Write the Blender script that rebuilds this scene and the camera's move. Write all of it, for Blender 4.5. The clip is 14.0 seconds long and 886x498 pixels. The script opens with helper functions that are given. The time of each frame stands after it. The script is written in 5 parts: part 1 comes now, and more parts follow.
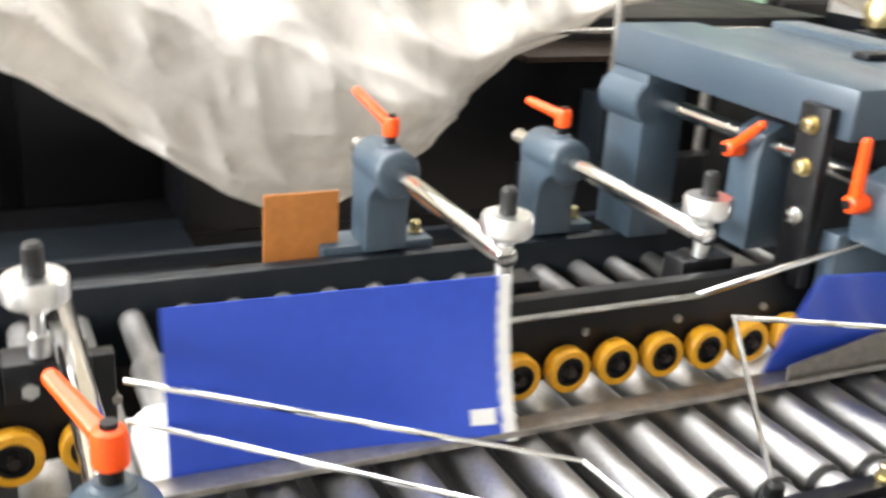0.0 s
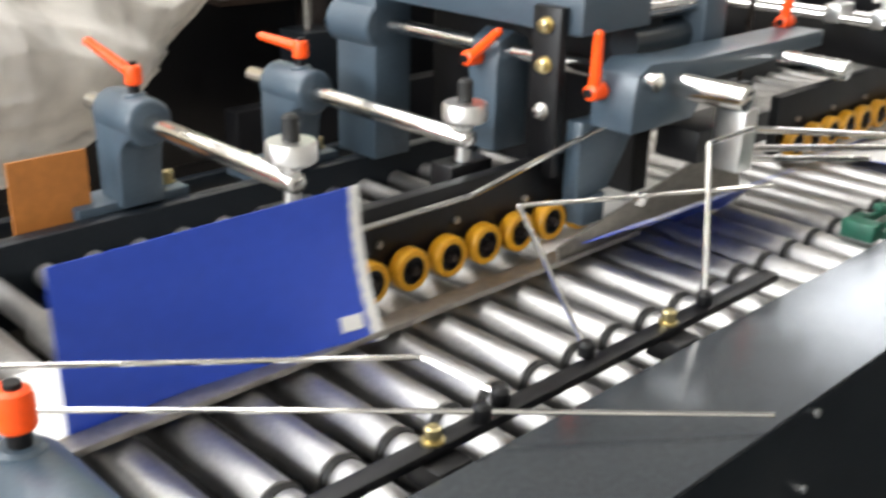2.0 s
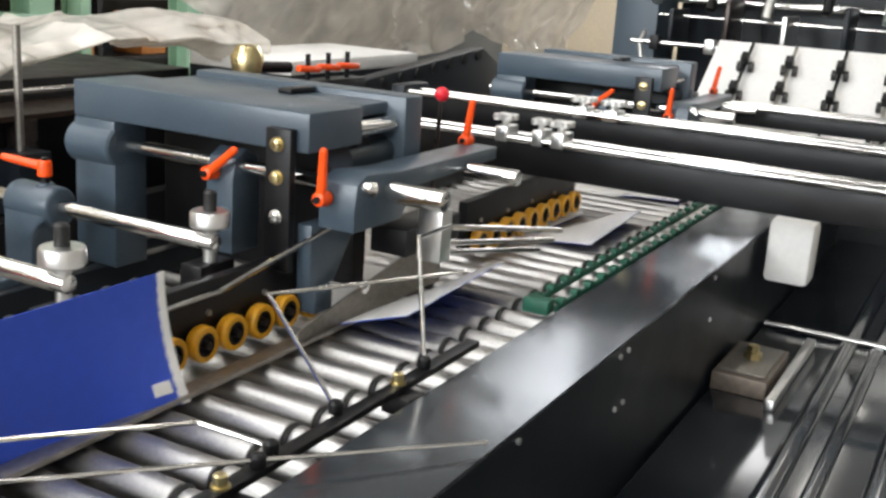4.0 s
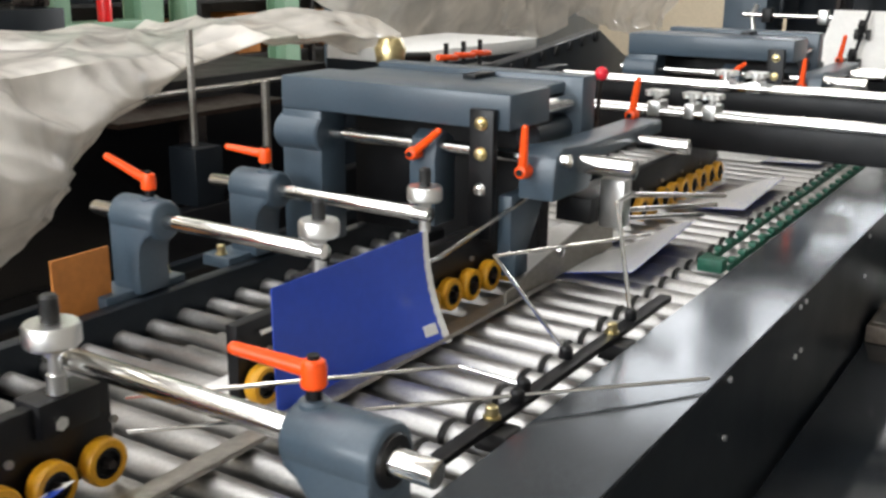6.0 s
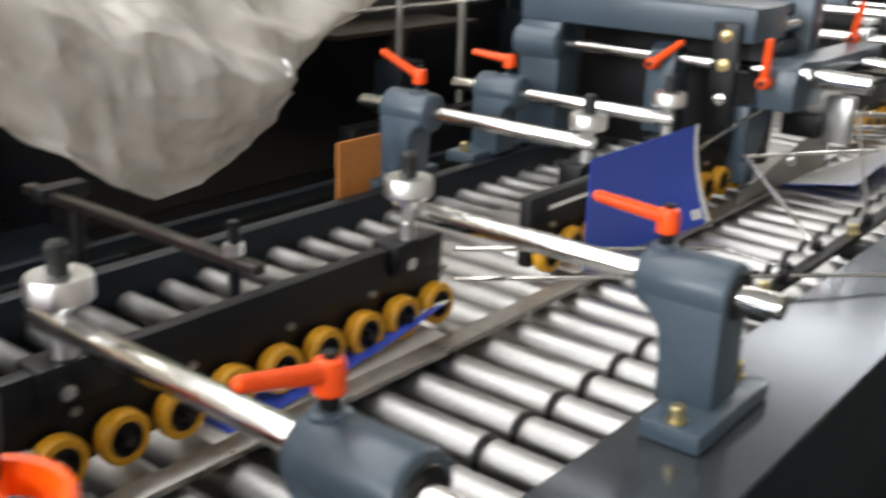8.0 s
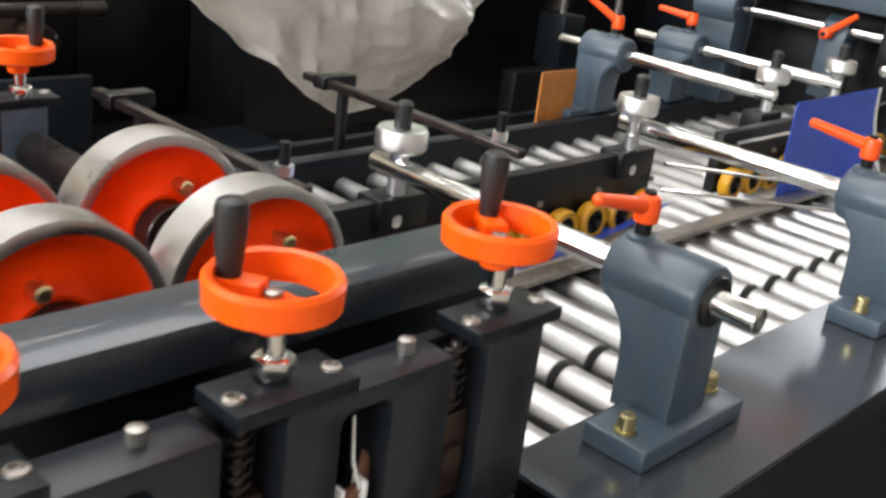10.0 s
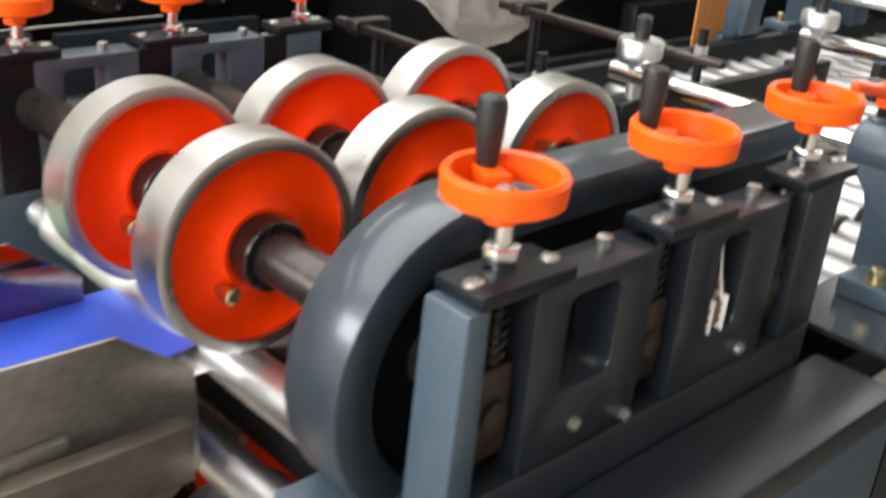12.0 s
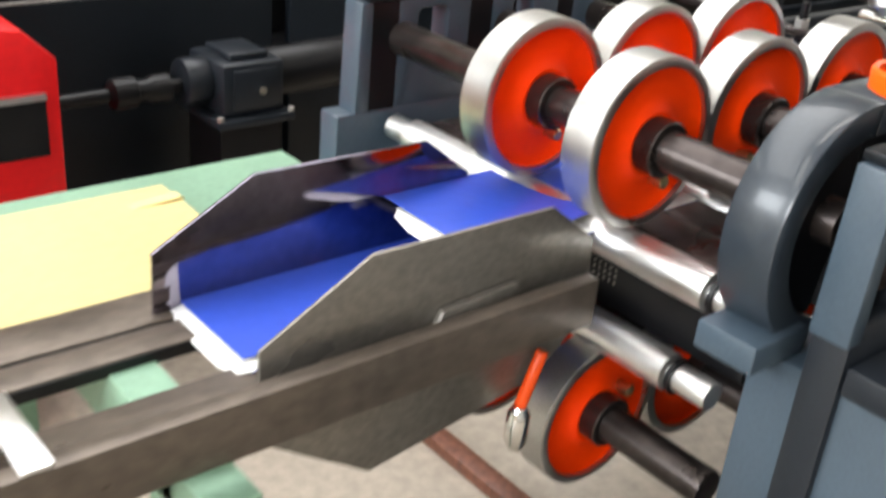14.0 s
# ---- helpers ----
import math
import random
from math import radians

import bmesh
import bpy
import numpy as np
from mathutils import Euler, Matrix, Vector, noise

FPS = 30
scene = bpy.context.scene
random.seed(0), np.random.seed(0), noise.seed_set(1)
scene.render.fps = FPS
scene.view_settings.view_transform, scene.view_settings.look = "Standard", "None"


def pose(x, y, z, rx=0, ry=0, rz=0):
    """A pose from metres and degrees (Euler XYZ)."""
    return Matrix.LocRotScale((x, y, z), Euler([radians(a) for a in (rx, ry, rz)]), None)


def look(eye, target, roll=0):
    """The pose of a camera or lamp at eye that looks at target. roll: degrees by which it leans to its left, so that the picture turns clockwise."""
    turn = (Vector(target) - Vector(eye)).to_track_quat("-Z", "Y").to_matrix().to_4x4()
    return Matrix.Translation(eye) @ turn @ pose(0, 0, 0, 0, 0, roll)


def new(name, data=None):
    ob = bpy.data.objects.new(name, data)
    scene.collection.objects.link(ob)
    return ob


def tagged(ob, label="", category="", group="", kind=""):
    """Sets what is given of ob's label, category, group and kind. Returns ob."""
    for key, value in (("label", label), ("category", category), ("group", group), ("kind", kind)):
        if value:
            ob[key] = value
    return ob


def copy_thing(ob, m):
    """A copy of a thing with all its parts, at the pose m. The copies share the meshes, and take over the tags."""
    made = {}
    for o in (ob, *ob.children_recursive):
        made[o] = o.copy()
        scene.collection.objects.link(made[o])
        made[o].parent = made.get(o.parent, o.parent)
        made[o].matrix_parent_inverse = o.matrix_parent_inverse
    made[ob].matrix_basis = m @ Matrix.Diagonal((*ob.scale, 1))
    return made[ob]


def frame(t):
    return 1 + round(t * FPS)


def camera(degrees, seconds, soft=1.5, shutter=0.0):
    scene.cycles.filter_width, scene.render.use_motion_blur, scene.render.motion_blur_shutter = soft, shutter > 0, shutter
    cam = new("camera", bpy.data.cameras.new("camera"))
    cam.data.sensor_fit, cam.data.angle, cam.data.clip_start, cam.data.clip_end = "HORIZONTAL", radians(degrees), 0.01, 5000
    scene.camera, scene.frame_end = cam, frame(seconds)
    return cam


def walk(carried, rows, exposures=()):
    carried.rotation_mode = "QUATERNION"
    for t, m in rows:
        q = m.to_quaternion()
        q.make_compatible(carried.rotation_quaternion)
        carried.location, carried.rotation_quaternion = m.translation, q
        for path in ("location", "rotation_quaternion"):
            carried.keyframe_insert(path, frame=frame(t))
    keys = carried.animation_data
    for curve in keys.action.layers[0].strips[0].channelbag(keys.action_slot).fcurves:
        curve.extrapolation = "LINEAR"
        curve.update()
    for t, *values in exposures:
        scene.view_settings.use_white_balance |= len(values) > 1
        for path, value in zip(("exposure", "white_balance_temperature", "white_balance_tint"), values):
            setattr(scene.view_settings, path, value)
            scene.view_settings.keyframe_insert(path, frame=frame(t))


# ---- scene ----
cam = camera(46.0, 14.0, soft=2.7, shutter=0.5)
PATH = [
    (0, (-0.063, -0.613, 1.488), (0.741, 1.082, 0.794), 3.6),
    (0.5, (-0.184, -0.629, 1.51), (0.859, 0.952, 0.867), 0.7),
    (1, (-0.246, -0.644, 1.482), (0.869, 0.891, 0.85), 3.3),
    (1.5, (-0.2, -0.592, 1.458), (0.986, 0.822, 0.687), 1.7),
    (2, (-0.2, -0.572, 1.458), (1.097, 0.751, 0.704), 1.4),
    (2.5, (-0.237, -0.61, 1.475), (1.267, 0.53, 0.816), 2.7),
    (3, (-0.31, -0.698, 1.498), (1.3, 0.342, 0.926), 4.8),
    (3.2, (-0.35, -0.701, 1.493), (1.298, 0.286, 0.935), 4.6),
    (5.3, (-0.54, -0.601, 1.502), (1.18, 0.297, 1.02), 3.2),
    (5.5, (-0.581, -0.606, 1.504), (1.113, 0.34, 1.017), 3.1),
    (6, (-0.692, -0.58, 1.496), (0.932, 0.453, 0.954), 0.6),
    (6.5, (-0.766, -0.581, 1.508), (0.868, 0.462, 1.019), 1.1),
    (7, (-0.826, -0.57, 1.497), (0.812, 0.438, 0.946), 0.5),
    (7.5, (-0.898, -0.542, 1.48), (0.702, 0.485, 0.859), 0.7),
    (8, (-0.993, -0.474, 1.45), (0.494, 0.695, 0.802), 2.0),
    (8.2, (-1.019, -0.451, 1.444), (0.424, 0.757, 0.767), 2.9),
    (10.3, (-1.39, -0.508, 1.416), (-0.017, 0.736, 0.662), 7.9),
    (10.5, (-1.406, -0.482, 1.409), (-0.069, 0.775, 0.614), 7.1),
    (11, (-1.452, -0.443, 1.398), (-0.118, 0.825, 0.615), 7.0),
    (11.5, (-1.563, -0.471, 1.403), (-0.262, 0.845, 0.644), 7.1),
    (12, (-1.68, -0.48, 1.403), (-0.389, 0.812, 0.588), 5.3),
    (12.2, (-1.74, -0.472, 1.42), (-0.447, 0.793, 0.566), 4.9),
    (12.5, (-1.78, -0.496, 1.417), (-0.561, 0.857, 0.59), 4.2),
    (13, (-1.848, -0.489, 1.422), (-0.763, 0.982, 0.609), 3.1),
    (13.5, (-1.937, -0.473, 1.421), (-0.814, 0.972, 0.613), 3.3),
    (14, (-2.113, -0.467, 1.41), (-0.926, 0.878, 0.527), 5.4),
]
walk(cam, [(t, look(eye, target, roll)) for t, eye, target, roll in PATH],
     exposures=[(0, 0.98), (0.5, 0.92), (1.2, 0.76), (2, 0.48), (3, 0.15), (5.5, -0.14), (8, -0.2), (10.5, 0.02), (11.5, 0.08), (12.5, 0.27), (13.5, 0.28), (14, 0.10)])

# ---- light ----
world = bpy.data.worlds.new("world")
scene.world = world
world.use_nodes = True
wn = world.node_tree.nodes
sky = wn.new("ShaderNodeTexSky")
sky.sky_type, sky.sun_disc, sky.sun_elevation, sky.sun_rotation = "NISHITA", False, radians(40), radians(60)
world.node_tree.links.new(sky.outputs[0], wn["Background"].inputs[0])
wn["Background"].inputs[1].default_value = 0.1
scene.view_settings.exposure = 0.0
LAMP = 10.0        # glow of the ceiling tubes
DAYLIGHT = 520.0   # watts of sky light in each high window
ROOFLIGHT = 16.0   # watts of sky light in each square metre of roof light

# ---- materials ----


def mat(name, colour, rough=0.5, metal=0.0, vary=0.15, scale=8.0, bump=0.0, bump_scale=60.0, rough_vary=0.15, stretch=None, coat=0.0, spec=0.5, alpha=1.0, island=0.0):
    """A procedural surface: colour varied by coarse stains and fine grain, with roughness and relief that follow."""
    m = bpy.data.materials.new(name)
    m.use_nodes = True
    n, l = m.node_tree.nodes, m.node_tree.links
    bsdf = n["Principled BSDF"]
    co = n.new("ShaderNodeTexCoord")
    mp = n.new("ShaderNodeMapping")
    mp.inputs["Scale"].default_value = stretch or (1, 1, 1)
    l.new(co.outputs["Object"], mp.inputs[0])
    big, small = n.new("ShaderNodeTexNoise"), n.new("ShaderNodeTexNoise")
    big.inputs["Scale"].default_value, big.inputs["Detail"].default_value = scale, 4
    small.inputs["Scale"].default_value, small.inputs["Detail"].default_value = bump_scale, 5
    l.new(mp.outputs[0], big.inputs["Vector"])
    l.new(mp.outputs[0], small.inputs["Vector"])
    mix = n.new("ShaderNodeMath")
    mix.operation = "ADD"
    l.new(big.outputs[0], mix.inputs[0])
    l.new(small.outputs[0], mix.inputs[1])
    ramp = n.new("ShaderNodeMapRange")
    ramp.inputs["From Min"].default_value, ramp.inputs["From Max"].default_value = 0.7, 1.3
    ramp.inputs["To Min"].default_value, ramp.inputs["To Max"].default_value = 1 - vary, 1 + vary
    l.new(mix.outputs[0], ramp.inputs[0])
    mul = n.new("ShaderNodeVectorMath")
    mul.operation = "MULTIPLY"
    mul.inputs[0].default_value = colour
    if island:
        info = n.new("ShaderNodeObjectInfo")
        per = n.new("ShaderNodeMapRange")
        per.inputs["To Min"].default_value, per.inputs["To Max"].default_value = 1 - island, 1 + island
        l.new(info.outputs["Random"], per.inputs[0])
        both = n.new("ShaderNodeMath")
        both.operation = "MULTIPLY"
        l.new(ramp.outputs[0], both.inputs[0])
        l.new(per.outputs[0], both.inputs[1])
        l.new(both.outputs[0], mul.inputs[1])
    else:
        l.new(ramp.outputs[0], mul.inputs[1])
    l.new(mul.outputs[0], bsdf.inputs["Base Color"])
    rr = n.new("ShaderNodeMapRange")
    rr.inputs["From Min"].default_value, rr.inputs["From Max"].default_value = 0.3, 0.7
    rr.inputs["To Min"].default_value, rr.inputs["To Max"].default_value = max(0.02, rough * (1 - rough_vary)), min(1, rough * (1 + rough_vary))
    l.new(big.outputs[0], rr.inputs[0])
    l.new(rr.outputs[0], bsdf.inputs["Roughness"])
    bsdf.inputs["Metallic"].default_value = metal
    bsdf.inputs["Specular IOR Level"].default_value = spec
    bsdf.inputs["Coat Weight"].default_value = coat
    bsdf.inputs["Alpha"].default_value = alpha
    if bump:
        b = n.new("ShaderNodeBump")
        b.inputs["Strength"].default_value, b.inputs["Distance"].default_value = bump, 0.002
        l.new(small.outputs[0], b.inputs["Height"])
        l.new(b.outputs[0], bsdf.inputs["Normal"])
    return m


def glow(name, colour, strength):
    m = bpy.data.materials.new(name)
    m.use_nodes = True
    b = m.node_tree.nodes["Principled BSDF"]
    b.inputs["Base Color"].default_value = (*colour, 1)
    b.inputs["Emission Color"].default_value = (*colour, 1)
    b.inputs["Emission Strength"].default_value = strength
    return m


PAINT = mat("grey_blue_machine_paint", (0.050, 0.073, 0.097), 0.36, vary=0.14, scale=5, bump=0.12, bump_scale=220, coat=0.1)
SLATE = mat("dark_slate_machine_paint", (0.020, 0.029, 0.039), 0.36, vary=0.16, scale=5, bump=0.12, bump_scale=220, coat=0.1)
NAVY = mat("dark_navy_machine_paint", (0.008, 0.011, 0.015), 0.38, spec=0.3, vary=0.25, scale=4, bump=0.1, bump_scale=180)
PANEL = mat("near_black_panel_paint", (0.006, 0.0085, 0.0115), 0.36, spec=0.28, vary=0.25, scale=4, bump=0.1, bump_scale=180)
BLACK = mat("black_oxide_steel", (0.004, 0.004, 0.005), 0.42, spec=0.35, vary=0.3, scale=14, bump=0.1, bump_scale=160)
RUBBER = mat("black_plastic", (0.012, 0.012, 0.012), 0.5, vary=0.2, scale=30)
CHROME = mat("polished_chrome_rod", (0.74, 0.73, 0.71), 0.15, 1.0, vary=0.05, scale=20, rough_vary=0.4)
ZINC = mat("zinc_plated_roller_steel", (0.44, 0.432, 0.42), 0.44, 1.0, vary=0.16, scale=22, bump=0.08, bump_scale=260, stretch=(1, 0.6, 1), rough_vary=0.2, island=0.10)
ALU = mat("turned_aluminium", (0.80, 0.80, 0.79), 0.33, 1.0, vary=0.06, scale=30, bump=0.05, bump_scale=400)
TREAD = mat("turned_wheel_tread_steel", (0.47, 0.46, 0.44), 0.36, 1.0, vary=0.10, scale=14, bump=0.06, bump_scale=300, rough_vary=0.3)
STEEL = mat("worn_sheet_steel", (0.36, 0.34, 0.31), 0.36, 0.85, vary=0.22, scale=7, bump=0.08, bump_scale=90, rough_vary=0.35)
DULL = mat("scuffed_grey_brown_steel_plate", (0.235, 0.215, 0.19), 0.40, 0.65, vary=0.22, scale=5, bump=0.06, bump_scale=120, rough_vary=0.35, stretch=(0.8, 1, 1.2))
SLAT = mat("dark_brown_worn_steel_slat", (0.165, 0.135, 0.11), 0.40, 0.5, vary=0.30, scale=7, bump=0.12, bump_scale=70, rough_vary=0.4, stretch=(0.6, 1, 1))
DECK = mat("dark_blued_deck_steel", (0.118, 0.132, 0.148), 0.16, 0.75, vary=0.22, scale=3.5, bump=0.05, bump_scale=140, rough_vary=0.25)
ROLLCHROME = mat("satin_chrome_roller", (0.82, 0.81, 0.79), 0.40, 1.0, vary=0.06, scale=20, rough_vary=0.25)
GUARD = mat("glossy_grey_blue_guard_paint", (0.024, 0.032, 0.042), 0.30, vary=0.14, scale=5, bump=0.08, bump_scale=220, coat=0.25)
# darker copy of the machine paint, for faces that little light reaches
CASTING = mat("shaded_slate_paint", (0.014, 0.017, 0.022), 0.34, vary=0.18, scale=5, bump=0.12, bump_scale=220, spec=0.38)
BRASS = mat("yellow_zinc_bolt", (0.62, 0.52, 0.28), 0.3, 1.0, vary=0.1, scale=40)
ORANGE = mat("orange_plastic_lever", (0.95, 0.085, 0.003), 0.36, vary=0.08, scale=25, bump=0.05, bump_scale=300)
WHEELORANGE = mat("orange_plastic_handwheel", (0.97, 0.108, 0.002), 0.36, vary=0.08, scale=25, bump=0.05, bump_scale=300, spec=0.35)
RIMORANGE = mat("orange_enamel_wheel", (1.0, 0.048, 0.0), 0.42, vary=0.06, scale=12, spec=0.16, bump=0.05, bump_scale=90)
REDBALL = mat("red_plastic_ball", (0.75, 0.02, 0.04), 0.25, vary=0.05, scale=30)
YELLOW = mat("amber_polyurethane_tyre", (0.62, 0.30, 0.012), 0.42, vary=0.14, scale=30, bump=0.06, bump_scale=200)
GREEN = mat("green_belt_plastic", (0.012, 0.09, 0.055), 0.5, vary=0.2, scale=20)
MINT = mat("mint_green_frame_paint", (0.26, 0.43, 0.30), 0.5, vary=0.12, scale=5, bump=0.06, bump_scale=90)
BLUE = mat("printed_blue_board", (0.032, 0.082, 0.52), 0.34, vary=0.07, scale=5, coat=0.15)
WHITE = mat("white_board_back", (0.80, 0.79, 0.77), 0.6, vary=0.05, scale=10)
CARD = mat("orange_brown_card", (0.46, 0.17, 0.035), 0.6, vary=0.18, scale=14, bump=0.1)
MANILA = mat("pale_yellow_card", (0.74, 0.60, 0.27), 0.65, vary=0.06, scale=6)
RED = mat("red_cabinet_paint", (0.75, 0.008, 0.010), 0.35, vary=0.1, scale=5, coat=0.2)
BEDSTEEL = mat("oily_dark_bed_steel", (0.060, 0.045, 0.042), 0.34, 0.5, vary=0.35, scale=9, bump=0.1, bump_scale=90, rough_vary=0.4)
RUST = mat("oily_brown_screw_steel", (0.034, 0.020, 0.014), 0.4, 0.4, vary=0.4, scale=40, bump=0.2)
SHAFT = mat("blackened_shaft_steel", (0.055, 0.045, 0.042), 0.30, 0.8, vary=0.3, scale=18, bump=0.08)
CONCRETE = mat("pale_concrete_floor", (0.42, 0.36, 0.29), 0.55, vary=0.22, scale=1.6, bump=0.15, bump_scale=30)
WALL = mat("cream_wall_plaster", (0.62, 0.55, 0.43), 0.8, vary=0.10, scale=1.2, bump=0.1, bump_scale=25)
DIMWALL = mat("grey_wall_paint", (0.40, 0.39, 0.37), 0.8, vary=0.15, scale=1.2, bump=0.1, bump_scale=25)
CEIL = mat("grey_roof_sheet", (0.42, 0.43, 0.44), 0.7, vary=0.12, scale=1.0, bump=0.1, bump_scale=12)
MIRROR = mat("polished_guide_steel", (0.235, 0.215, 0.265), 0.09, 1.0, vary=0.2, scale=6, rough_vary=0.5)
GLOSS = mat("glossy_black_cover", (0.012, 0.015, 0.019), 0.11, spec=0.8, vary=0.3, scale=5, rough_vary=0.5)
COPPER = mat("brown_cable_sheath", (0.16, 0.06, 0.035), 0.45, vary=0.3, scale=60)
TUBE = glow("lit_ceiling_tube", (1.0, 0.965, 0.90), LAMP)

# clear crumpled film: milky, see-through where it lies single, with sharp creases that glint
FILM = bpy.data.materials.new("crumpled_plastic_film")
FILM.use_nodes = True
fn, fl = FILM.node_tree.nodes, FILM.node_tree.links
fb = fn["Principled BSDF"]
fb.inputs["Base Color"].default_value = (0.84, 0.80, 0.74, 1)
fb.inputs["Roughness"].default_value = 0.24
fb.inputs["Coat Weight"].default_value = 0.4
fb.inputs["Coat Roughness"].default_value = 0.12
fco, fmap, fmap2 = fn.new("ShaderNodeTexCoord"), fn.new("ShaderNodeMapping"), fn.new("ShaderNodeMapping")
fmap.inputs["Scale"].default_value, fmap.inputs["Rotation"].default_value = (0.8, 1.0, 2.0), (0, 0.35, 0)
fmap2.inputs["Scale"].default_value, fmap2.inputs["Rotation"].default_value = (1.3, 1.0, 0.9), (0, -0.5, 0)
fl.new(fco.outputs["Object"], fmap.inputs[0])
fl.new(fco.outputs["Object"], fmap2.inputs[0])


def film_noise(space, kind, scale, detail, bend):
    one = fn.new("ShaderNodeTexNoise")
    one.noise_type = kind
    one.inputs["Scale"].default_value, one.inputs["Detail"].default_value, one.inputs["Distortion"].default_value = scale, detail, bend
    fl.new(space.outputs["Object"] if space is fco else space.outputs[0], one.inputs["Vector"])
    return one.outputs[0]


def film_bump(height, strength, distance, below=None):
    one = fn.new("ShaderNodeBump")
    one.inputs["Strength"].default_value, one.inputs["Distance"].default_value = strength, distance
    fl.new(height, one.inputs["Height"])
    if below:
        fl.new(below, one.inputs["Normal"])
    return one.outputs[0]


creases = film_bump(film_noise(fmap, "RIDGED_MULTIFRACTAL", 2.8, 4, 0.4), 0.70, 0.032)
creases = film_bump(film_noise(fmap2, "RIDGED_MULTIFRACTAL", 7.5, 3, 0.4), 0.34, 0.010, creases)
creases = film_bump(film_noise(fco, "FBM", 38.0, 3, 0.5), 0.25, 0.004, creases)
fl.new(creases, fb.inputs["Normal"])
fl.new(creases, fb.inputs["Coat Normal"])
ft, fm, fr = fn.new("ShaderNodeBsdfTranslucent"), fn.new("ShaderNodeMixShader"), fn.new("ShaderNodeMapRange")
ft.inputs[0].default_value = (0.80, 0.75, 0.68, 1)
fl.new(creases, ft.inputs["Normal"])
clear, fm2 = fn.new("ShaderNodeBsdfTransparent"), fn.new("ShaderNodeMixShader")
fr.inputs["From Min"].default_value, fr.inputs["From Max"].default_value = 0.35, 0.68
fr.inputs["To Min"].default_value, fr.inputs["To Max"].default_value = 0.02, 0.34
fm.inputs[0].default_value = 0.35
fl.new(fb.outputs[0], fm.inputs[1])
fl.new(ft.outputs[0], fm.inputs[2])
fl.new(film_noise(fmap2, "FBM", 4.0, 6, 0.8), fr.inputs[0])
fl.new(fr.outputs[0], fm2.inputs[0])
fl.new(fm.outputs[0], fm2.inputs[1])
fl.new(clear.outputs[0], fm2.inputs[2])
fl.new(fm2.outputs[0], fn["Material Output"].inputs[0])

# ---- building blocks ----


def box(bm, x0, x1, y0, y1, z0, z1, bevel=0.0):
    r = bmesh.ops.create_cube(bm, size=1, matrix=Matrix.LocRotScale(((x0 + x1) / 2, (y0 + y1) / 2, (z0 + z1) / 2), None, (x1 - x0, y1 - y0, z1 - z0)))
    if bevel:
        edges = list({e for v in r["verts"] for e in v.link_edges})
        bmesh.ops.bevel(bm, geom=edges, offset=bevel, segments=2, affect="EDGES", profile=0.5)
    return bm


def cyl(bm, a, b, r, r2=None, seg=20):
    a, b = Vector(a), Vector(b)
    m = Matrix.Translation((a + b) / 2) @ (b - a).to_track_quat("Z", "Y").to_matrix().to_4x4()
    bmesh.ops.create_cone(bm, cap_ends=True, segments=seg, radius1=r, radius2=r if r2 is None else r2, depth=(b - a).length, matrix=m)
    return bm


def ball(bm, p, r, seg=16):
    bmesh.ops.create_uvsphere(bm, u_segments=seg, v_segments=seg // 2, radius=r, matrix=Matrix.Translation(p))
    return bm


def wire(bm, points, r, seg=8):
    for a, b in zip(points, points[1:]):
        cyl(bm, a, b, r, seg=seg)
    for p in points[1:-1]:
        ball(bm, p, r, 8)
    return bm


def lathe(bm, profile, m, seg=24, hollow=False):
    """Turns (along, radius) pairs round the local z of m; hollow: the last pair joins the first, as in a ring."""
    rings = []
    for along, r in profile:
        rings.append([bm.verts.new(m @ Vector((r * math.cos(2 * math.pi * k / seg), r * math.sin(2 * math.pi * k / seg), along))) for k in range(seg)])
    for one, two in zip(rings, rings[1:]):
        for k in range(seg):
            bm.faces.new((one[k], one[(k + 1) % seg], two[(k + 1) % seg], two[k]))
    if hollow:
        for k in range(seg):
            bm.faces.new((rings[-1][k], rings[-1][(k + 1) % seg], rings[0][(k + 1) % seg], rings[0][k]))
        return bm
    bm.faces.new(rings[0][::-1])
    bm.faces.new(rings[-1])
    return bm


def prism(bm, outline, y0, y1):
    """An outline in x and z, carried from y0 to y1."""
    one = [bm.verts.new((x, y0, z)) for x, z in outline]
    two = [bm.verts.new((x, y1, z)) for x, z in outline]
    n = len(one)
    bm.faces.new(one)
    bm.faces.new(two[::-1])
    for k in range(n):
        bm.faces.new((one[k], two[k], two[(k + 1) % n], one[(k + 1) % n]))
    return bm


def band(bm, cx, cz, r0, r1, a0, a1, y0, y1, steps=28):
    """A piece of a flat ring in x and z, from angle a0 to a1 in degrees."""
    outer = [(cx + r1 * math.cos(radians(a0 + (a1 - a0) * k / steps)), cz + r1 * math.sin(radians(a0 + (a1 - a0) * k / steps))) for k in range(steps + 1)]
    inner = [(cx + r0 * math.cos(radians(a0 + (a1 - a0) * k / steps)), cz + r0 * math.sin(radians(a0 + (a1 - a0) * k / steps))) for k in range(steps + 1)]
    v = [[bm.verts.new((x, y, z)) for x, z in line] for line in (outer, inner) for y in (y0, y1)]
    for k in range(steps):
        for a, b in ((0, 1), (1, 3), (3, 2), (2, 0)):
            bm.faces.new((v[a][k], v[a][k + 1], v[b][k + 1], v[b][k]))
    for k in (0, steps):
        bm.faces.new((v[0][k], v[1][k], v[3][k], v[2][k]))
    return bm


